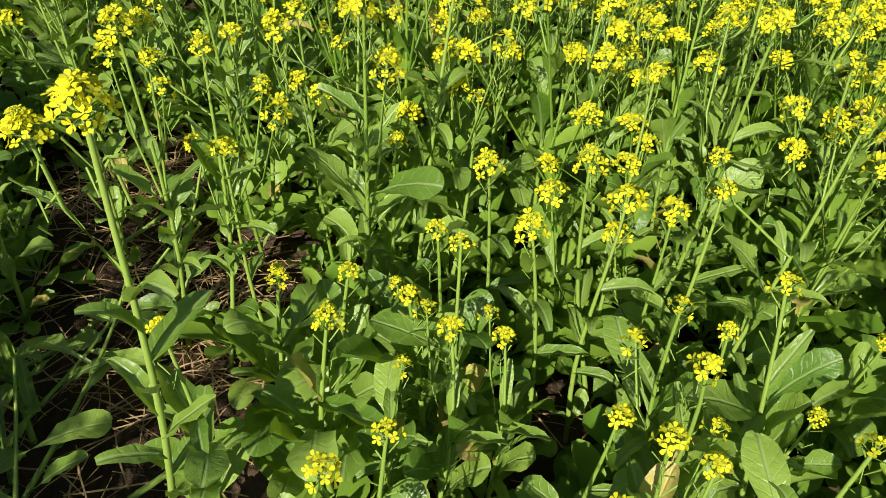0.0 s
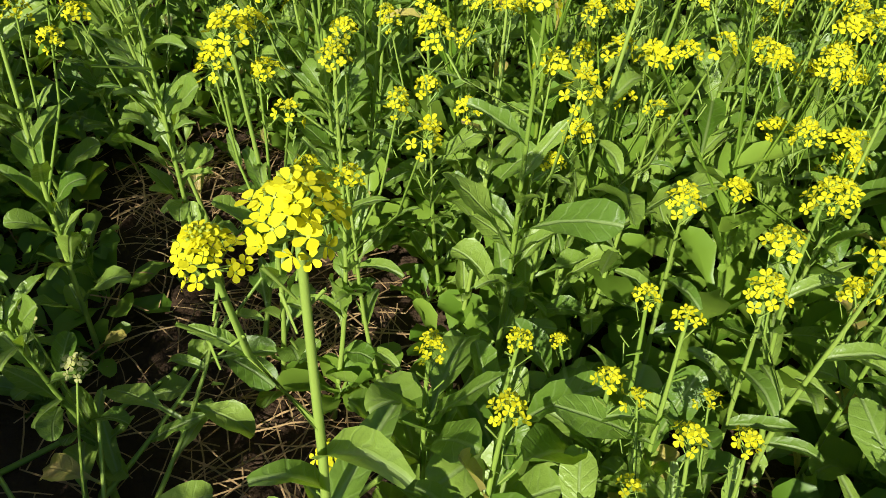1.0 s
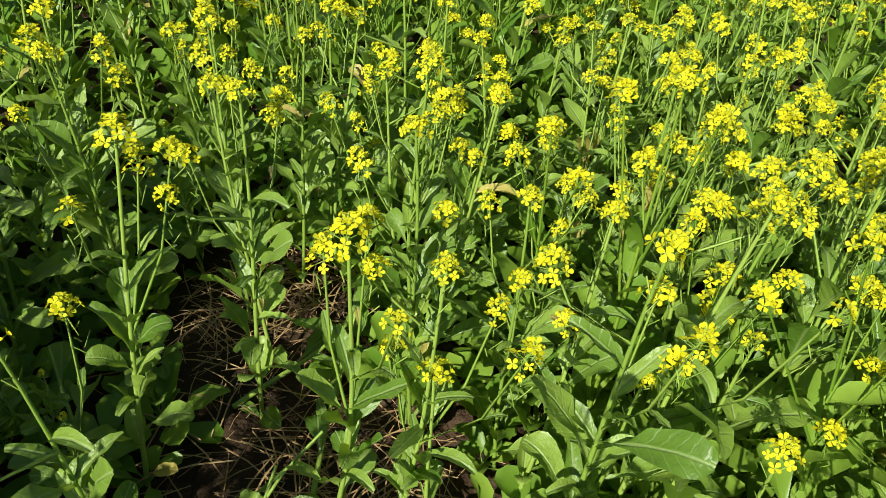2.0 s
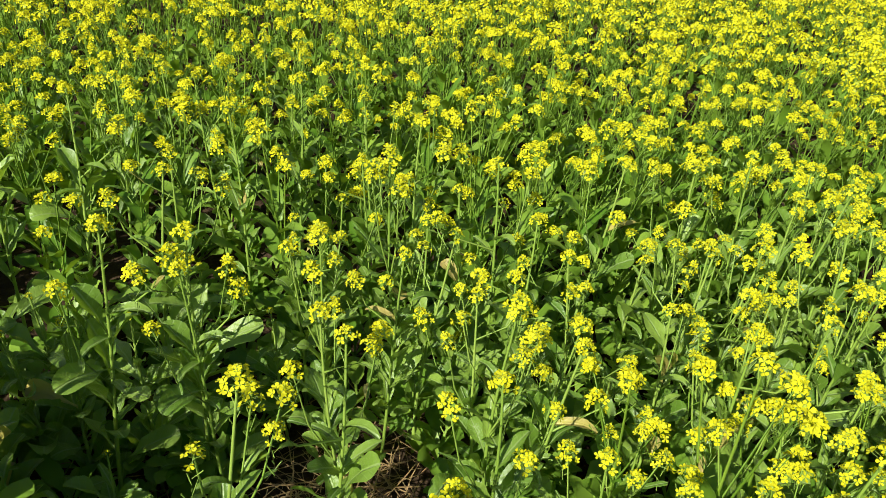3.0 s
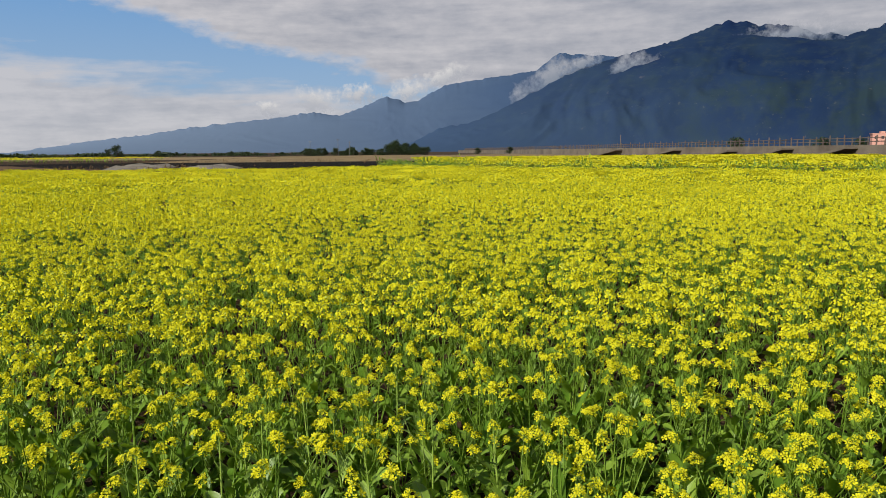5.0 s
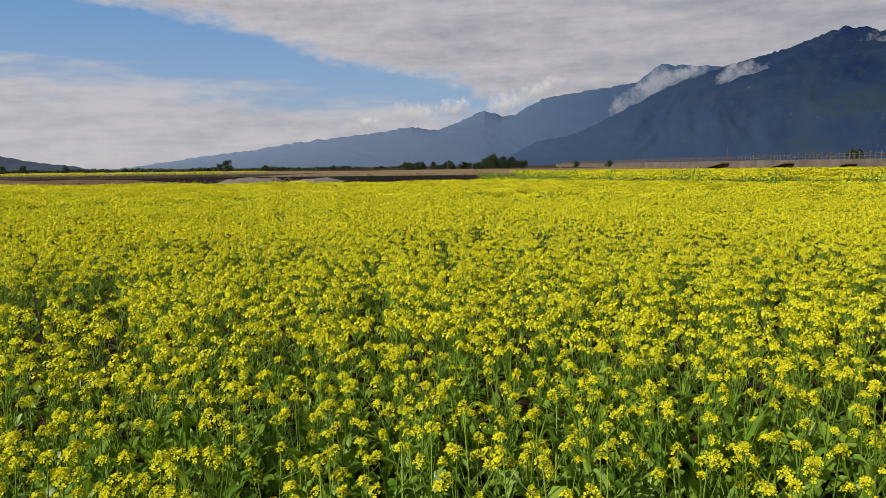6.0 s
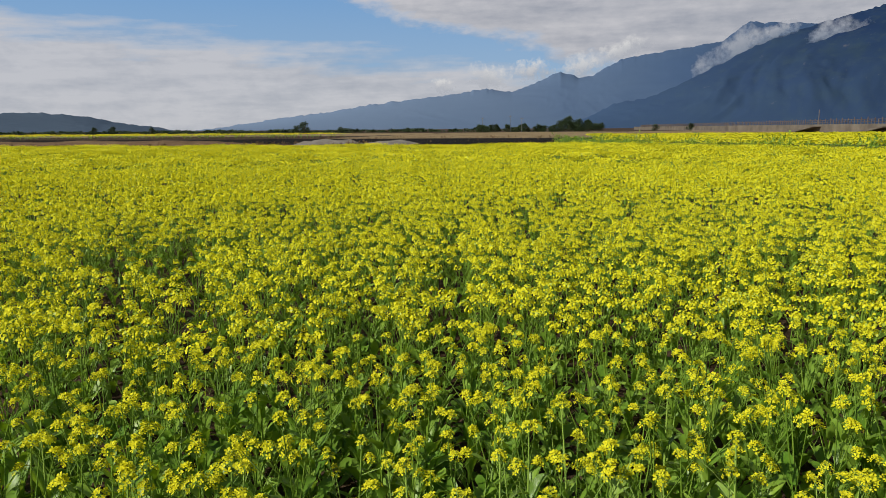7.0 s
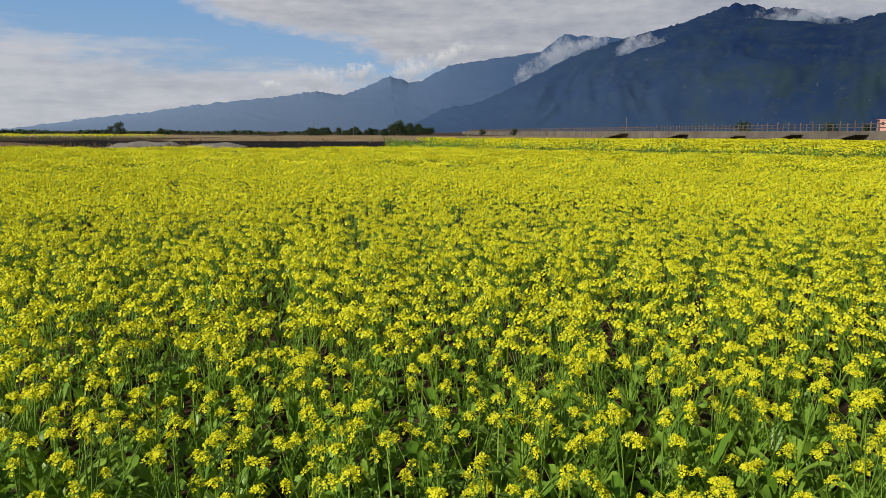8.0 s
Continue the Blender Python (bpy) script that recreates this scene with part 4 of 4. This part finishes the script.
for i, (x, y, turn, length) in enumerate(((0.16, -0.30, -8, 0.5), (0.05, 0.02, -50, 0.45), (0.22, -0.12, 25, 0.4), (0.32, -0.02, -70, 0.42), (0.02, 0.28, -80, 0.45),
                                          (0.18, 0.15, 10, 0.5), (0.40, 0.28, -30, 0.36), (0.28, -0.38, 50, 0.4), (0.10, -0.15, -30, 0.55), (0.35, 0.55, -60, 0.3))):
    make_fallen_stem(700 + i, x, y, turn, length)


PALE_HEAD = head_geo(random.Random(77), 0.0165, 11, 4, 2, 0.0060, 0.4).mesh("flower_head", [CREAM_PETAL, BUD, STEM])


def make_wildflower(seed, x, y, z, lean):
    """A thin-stemmed weed whose one head of pale flowers stands at x, y, z."""
    rng = random.Random(seed)
    weed = tagged(new("wildflower"), "slender weed with pale cream flowers in the shade", "flower", "pale weeds among the rapeseed")
    weed.matrix_basis = pose(x - lean[0], y - lean[1], 0)
    path = [Vector((lean[0] * s ** 1.5, lean[1] * s ** 1.5, z * s)) for s in (0, 0.25, 0.5, 0.75, 1.0)]
    geo = Geo()
    tube(geo, path, [0.0024, 0.0021, 0.0018, 0.0015, 0.0012], 5)
    part("stem", geo.mesh("stem", [STEM]), weed)
    part("flower_head", PALE_HEAD, weed, Matrix.Translation(path[4]) @ Matrix.Rotation(rng.uniform(0, 6), 4, "Z"))
    for k in range(4):
        m = Matrix.Translation(path[k // 2]) @ Matrix.Rotation(k * 2.4, 4, "Z") @ Matrix.Rotation(rng.uniform(0.4, 1.0), 4, "X") @ Matrix.Scale(0.7, 4)
        part("leaf", LANCE[k], weed, m)


for i, (x, y, z, lean) in enumerate(((0.235, 0.155, 0.31, (0.07, 0.06)), (0.18, 0.27, 0.30, (-0.02, 0.05)), (0.16, 0.02, 0.24, (0.03, 0.02)))):
    make_wildflower(900 + i, x, y, z, lean)


# ---- the field beyond, too many plants to count ----
def far_head(rng, radius, pieces, petal, loose=0.8, green=0.14):
    """A flower head further off: a dense, uneven knob of small petal patches."""
    geo = Geo()
    for k in range(pieces):
        a, t = k * 2.4 + rng.uniform(-0.4, 0.4), math.sqrt((k + 0.4) / pieces) * 1.95
        at = Vector((math.sin(t) * math.cos(a), math.sin(t) * math.sin(a), 0.95 * math.cos(t))) * radius * rng.uniform(0.75, 1.25)
        m = (Matrix.Translation(at) @ Matrix.Rotation(a, 4, "Z") @ Matrix.Rotation(t * rng.uniform(0.4, 0.95), 4, "Y")
             @ Matrix.Rotation(rng.uniform(-loose, loose), 4, "X") @ Matrix.Rotation(rng.uniform(0, 3), 4, "Z"))
        w = petal * rng.uniform(0.8, 1.2)
        geo.add([m @ Vector(q) for q in ((-w, -0.55 * w, 0.1 * w), (0.6 * w, -w, 0.15 * w), (w, 0.55 * w, 0), (-0.6 * w, w, 0.15 * w))], [(0, 1, 2, 3)], 1 if rng.random() < green else 0)
    return geo


def simple_plant(seed, height, heads, flowers, leaves, level):
    """A plant with fewer pieces; level 2 has whole flowers and pods, 1 many small petal patches, 0 a few."""
    rng = random.Random(seed)
    geo = Geo()
    if level:
        tube(geo, [(0, 0, 0), (0.008, 0, height * 0.5), (0, 0, height)], [0.0038, 0.0032, 0.0016], 3, 2)
    else:
        geo.add([(-0.006, 0, 0), (0.006, 0, 0), (0.004, 0, height), (-0.004, 0, height)], [(0, 1, 2, 3)], 2)
    tips = [(Vector((0, 0, height)), 1.0)]
    for k in range(heads - 1):
        a, top = k * 2.4 + rng.uniform(-0.4, 0.4), height * rng.uniform(0.84, 1.0)
        r = rng.uniform(0.03, 0.13)
        tip = Vector((math.cos(a) * r, math.sin(a) * r, top))
        if level:
            tube(geo, [(0, 0, height * rng.uniform(0.5, 0.7)), tip], [0.0023, 0.0015], 3, 2)
        tips.append((tip, rng.uniform(0.7, 1.1)))
    for tip, size in tips:
        if level < 2:
            geo.moved(Matrix.Translation(tip), far_head(rng, 0.0195 * size, flowers, (0.0100, 0.0057)[level]))
            continue
        pods(geo, rng, tip, 2)
        geo.moved(Matrix.Translation(tip), head_geo(rng, 0.0180 * size, flowers, 2, 1, 0.0078, rng.uniform(0.4, 1.2)))
    for k in range(leaves):
        a, h = k * 2.4, height * (0.04 + 0.66 * k / leaves)
        low = h < height * 0.42
        leaf = leaf_geo(rng, rng.uniform(0.11, 0.15) if low else 0.09, 0.050 if low else 0.036, low, (2, 3, 4)[level], 2, rng.uniform(0.3, 1.0), 3)
        geo.moved(Matrix.Translation((0, 0, h)) @ Matrix.Rotation(a, 4, "Z") @ Matrix.Rotation(rng.uniform(0.5, 1.25), 4, "X"), leaf)
    return geo


FIELD_MATS = [PETAL, BUD, FIELD_STEM, FIELD_LEAF]


def sow(name, geos, rng, x, y, low, high, wide=1.0):
    n = len(x)
    h = rng.uniform(low, high, n) * (1.0 + 0.05 * np.sin(x * 0.9 + 1.0) * np.sin(y * 0.7))
    place = np.stack([x, y, np.full(n, -0.02)], 1)
    w = np.full(n, wide)
    ob = scatter(name, geos, rng.integers(0, len(geos), n), place, rng.uniform(0, 6.283, n), np.stack([w, w, h / 0.64], 1),
                 rng.normal(0, 0.09, (n, 2)), FIELD_MATS, True)
    return tagged(ob, "dense flowering rapeseed with yellow heads on green stems", "rapeseed", kind="stuff")


def ahead(x, y, reach0, reach1):
    """Places at that distance from the middle of the walk, in the half of the field that lies ahead."""
    d = np.hypot(x - 0.2, y + 0.3)
    az = np.degrees(np.arctan2(x - 0.2, y + 0.3))
    return (d > reach0) & (d <= reach1) & (az > -47) & (az < 51) & in_field(x, y)


field_rng = np.random.default_rng(33)
FINE = [simple_plant(380 + i, 0.64, 4, 17, 13, 2) for i in range(6)]
MID = [simple_plant(400 + i, 0.64, 7, 21, 5, 1) for i in range(6)]
FAR = [simple_plant(500 + i, 0.64, 10, 7, 1, 0) for i in range(6)]
x, y = scattered(field_rng, 0.153, -10, 10, -0.75, 9)
taken = np.zeros(len(x), bool)
for a, b in PLACED:
    taken |= (x - a) ** 2 + (y - b) ** 2 < 0.012
free = ~taken & (gap(x, y) < 0.35) & in_field(x, y)
away = np.hypot(x - 0.2, y + 0.3)
foot = (np.abs(x - 0.4) < 0.3) & (y < -0.25)
bearing = np.degrees(np.arctan2(x - 0.2, y + 0.3))
keep = free & (away < 3.2) & ((away < 1.3) | ((bearing > -58) & (bearing < 72))) & ~foot & ~((x > -0.18) & (x < 0.36) & (y < 1.1))
x, y = x[keep], y[keep]
# flowers stand closer together on this side
ex, ey = scattered(field_rng, 0.125, 0.85, 1.75, -0.40, 0.55)
close = np.min((ex[:, None] - np.array(PLACED)[None, :, 0]) ** 2 + (ey[:, None] - np.array(PLACED)[None, :, 1]) ** 2, 1) < 0.0022
keep = ~close & (ey > 0.22 - 0.95 * (ex - 0.75))
sow("rapeseed_near", FINE, field_rng, np.concatenate([x, ex[keep]]), np.concatenate([y, ey[keep]]), 0.48, 0.72)
# taller stand beside the thin place, added out of view to shade it
x, y = scattered(field_rng, 0.088, -0.62, -0.12, -1.0, 0.92)
sow("rapeseed_stand", FINE, field_rng, x, y, 0.62, 0.78)
x, y = scattered(field_rng, 0.182, -10, 10, 0, 9)
free = gap(x, y) < 0.35
keep = free & ahead(x, y, 3.2, 8.5)
sow("rapeseed_mid", MID, field_rng, x[keep], y[keep], 0.54, 0.70)
x, y = scattered(field_rng, 0.205, -24, 24, 0, 18)
keep = ahead(x, y, 8.5, 17) & (x < 1.1 * y)
sow("rapeseed_middle", FAR, field_rng, x[keep], y[keep], 0.56, 0.70)


def clump_geo(seed, heads, spread, radius, petal, pieces=2):
    """Several plants far off, seen as one: many small heads over stems and leaves."""
    rng, geo = random.Random(seed), Geo()
    for k in range(heads):
        a, r = k * 2.4, spread * math.sqrt((k + 0.5) / heads) * rng.uniform(0.85, 1.15)
        tip = Vector((math.cos(a) * r, math.sin(a) * r, 0.64 * rng.uniform(0.88, 1.03)))
        geo.moved(Matrix.Translation(tip), far_head(rng, radius * rng.uniform(0.85, 1.15), pieces, petal, 0.3, 0.08))
        if k % 8 == 0:
            geo.add([tip + Vector(q) for q in ((-0.005, 0, 0), (0.005, 0, 0), (0.005, 0.02, -0.6), (-0.005, 0.02, -0.6))], [(0, 1, 2, 3)], 2)
            leaf = leaf_geo(rng, 0.16, 0.06, True, 2, 2, 0.6, 3)
            geo.moved(Matrix.Translation((tip.x, tip.y, 0.25)) @ Matrix.Rotation(a, 4, "Z") @ Matrix.Rotation(0.9, 4, "X"), leaf)
    return geo


CLUMP = [clump_geo(600 + i, 34, 0.33, 0.016, 0.020) for i in range(6)]
x, y = scattered(field_rng, 0.54, -48, 42, 0, 43)
keep = ahead(x, y, 17, 60) & (x < 1.1 * y)
THIN = [clump_geo(650 + i, 10, 0.29, 0.035, 0.042) for i in range(4)]
sow("rapeseed_far", CLUMP, field_rng, x[keep], y[keep], 0.61, 0.68)

# the rest of the field, round and behind the walk
COARSE = [clump_geo(680 + i, 8, 0.30, 0.03, 0.036) for i in range(4)]
round_rng = np.random.default_rng(91)
x, y = scattered(round_rng, 0.50, -9, 9, -9, 8)
d = np.hypot(x - 0.2, y + 0.3)
bearing = np.degrees(np.arctan2(x - 0.2, y + 0.3))
side = (bearing < -47) | (bearing > 51)
keep = side & in_field(x, y) & (d <= 8.5) & (d > np.where((bearing > -58) & (bearing < 72), 3.2, 2.0))
wide_x, wide_y = scattered(round_rng, 1.05, -46, 40, -14, 34)
far_d = np.hypot(wide_x - 0.2, wide_y + 0.3)
bearing = np.degrees(np.arctan2(wide_x - 0.2, wide_y + 0.3))
wide_keep = ((bearing < -47) | (bearing > 51)) & in_field(wide_x, wide_y) & (far_d > 8.5)
sow("rapeseed_round", CLUMP, round_rng, x[keep], y[keep], 0.54, 0.70)
sow("rapeseed_outer", COARSE, round_rng, wide_x[wide_keep], wide_y[wide_keep], 0.56, 0.70, 2.0)

# the second field, between the ditch and the levee
x, y = scattered(field_rng, 1.1, -2, 54, 5, 92)
keep = (y > ditch_line(x) + np.where(x < 4.0, 13.5, 6.6)) & (x > 2.0 - (y - 46) * 0.02) & (x < wall_x(y) - 2) & (y < 90)
sow("rapeseed_second", THIN, field_rng, x[keep], y[keep], 0.60, 0.70, 1.9)
# strips of flowering rape far off
x, y = scattered(field_rng, 3.0, -240, -44, 112, 146)
sow("rapeseed_strip", THIN, field_rng, x, y, 0.6, 0.8, 5.0)


def weed_geo(seed):
    rng, geo = random.Random(seed), Geo()
    for k in range(7):
        leaf = leaf_geo(rng, rng.uniform(0.15, 0.4), rng.uniform(0.03, 0.07), False, 2, 2, 0.7, 0)
        geo.moved(Matrix.Rotation(k * 2.4, 4, "Z") @ Matrix.Rotation(rng.uniform(0.6, 1.4), 4, "X"), leaf)
    return geo


def bush_geo(seed):
    """A weed with small leaves all the way up."""
    rng, geo = random.Random(seed), Geo()
    for k in range(18):
        leaf = leaf_geo(rng, rng.uniform(0.06, 0.13), rng.uniform(0.025, 0.045), False, 2, 1, 0.9, 0)
        foot = Vector((rng.uniform(-0.12, 0.12), rng.uniform(-0.12, 0.12), 0.032 * k))
        geo.moved(Matrix.Translation(foot) @ Matrix.Rotation(k * 2.4, 4, "Z") @ Matrix.Rotation(rng.uniform(0.1, 1.2), 4, "X"), leaf)
    return geo


x, y = scattered(field_rng, 0.40, -2, 32, 8, 54)
band = y - ditch_line(x)
keep = (band > 0.15) & (band < np.where(x < 4.0, 13.0, 6.0)) & (x > -1.2)
x, y, n = x[keep], y[keep], int(keep.sum())
ws = field_rng.uniform(0.9, 1.45, n) * (1.0 + 0.35 * np.sin(x * 1.3) * np.sin(y * 0.9))
weeds = scatter("ditch_weeds", [bush_geo(k) for k in range(4)], field_rng.integers(0, 4, n), np.stack([x, y, np.zeros(n)], 1), field_rng.uniform(0, 6, n),
                np.stack([ws, ws, ws], 1), np.zeros((n, 2)), [FIELD_LEAF])
tagged(weeds, "green weeds along the ditch between two fields", "weeds", kind="stuff")
thin = field_rng.random(n) < 0.12
sow("ditch_rapeseed", FAR, field_rng, x[thin], y[thin], 0.55, 0.78)

x = np.concatenate([field_rng.uniform(-78, -16, 850), field_rng.uniform(-120, 4, 250), field_rng.uniform(-42, 46, 420), field_rng.uniform(-160, 6, 260)])
y = np.concatenate([field_rng.uniform(56, 68, 850), field_rng.uniform(38, 56, 250), field_rng.uniform(99, 112, 420), field_rng.uniform(68, 104, 260)])
n = len(x)
ws = field_rng.uniform(0.5, 1.2, n) * (0.4 + 0.6 * np.sin(x * 0.4) ** 2)
weeds = scatter("dry_weeds", [weed_geo(k) for k in (11, 12, 13)], field_rng.integers(0, 3, n), np.stack([x, y, np.full(n, 0.05)], 1), field_rng.uniform(0, 6, n),
                np.stack([ws, ws, ws], 1), np.zeros((n, 2)), [BROWN_WEED])
tagged(weeds, "withered brown weeds on the bank behind the field", "weeds", kind="stuff")

# straw and dead stalks on the bare soil
straw = Geo()
tube(straw, [(-0.05, 0, 0.004), (0, 0.003, 0.007), (0.05, 0, 0.004)], [0.0012, 0.0014, 0.001], 3)
sx, sy = fill.uniform(-0.3, 1.2, 9000), fill.uniform(-0.5, 1.5, 9000)
# less straw on the soil that stands for shade, to keep it dark
keep = (gap(sx, sy) + 0.05) * np.where((sx + sy < 0.45) | (sx > 0.66), 0.25, 1.0) > fill.random(9000)
sx, sy = sx[keep], sy[keep]
n = len(sx)
ss = fill.uniform(0.4, 1.3, n)
ob = scatter("straw_litter", [straw], np.zeros(n, int), np.stack([sx, sy, fill.uniform(0.01, 0.035, n)], 1), fill.uniform(0, 6.28, n), np.stack([ss, ss, ss], 1), np.zeros((n, 2)), [STRAW])
tagged(ob, "dry brown straw and dead stalks on the soil", "straw", kind="stuff")


def rosette_geo(seed):
    """Low leaves that spread from one foot."""
    rng, geo = random.Random(seed), Geo()
    for k in range(7):
        leaf = leaf_geo(rng, rng.uniform(0.07, 0.13), rng.uniform(0.036, 0.052), True, 5, 2, rng.uniform(0.3, 1.1), 0)
        geo.moved(Matrix.Rotation(k * 2.4, 4, "Z") @ Matrix.Rotation(rng.uniform(0.25, 1.0), 4, "X"), leaf)
    return geo


x, y = scattered(field_rng, 0.085, -0.25, 2.0, -0.75, 1.7)
far_x, far_y = scattered(field_rng, 0.185, -4.2, 4.0, 0.6, 4.6)
outer = (far_x < -0.25) | (far_x > 2.0) | (far_y > 1.7)
x, y = np.concatenate([x, far_x[outer]]), np.concatenate([y, far_y[outer]])
keep = (gap(x, y) < np.where(x < -0.6, 2.0, np.where(x < 0.5, 0.22, 0.5))) & in_field(x, y) & ~((np.abs(x - 0.4) < 0.18) & (y < -0.3)) & (field_rng.random(len(x)) < 0.85)
x, y, n = x[keep], y[keep], int(keep.sum())
ws = field_rng.uniform(0.65, 1.25, n)
low_leaves = scatter("rapeseed_undergrowth", [rosette_geo(k) for k in range(30, 36)], field_rng.integers(0, 6, n), np.stack([x, y, field_rng.uniform(0.0, 0.07, n)], 1),
                     field_rng.uniform(0, 6.28, n), np.stack([ws, ws, ws], 1), np.zeros((n, 2)), [FIELD_LEAF], True)
tagged(low_leaves, "low broad green leaves of young rapeseed over the soil", "rapeseed", kind="stuff")
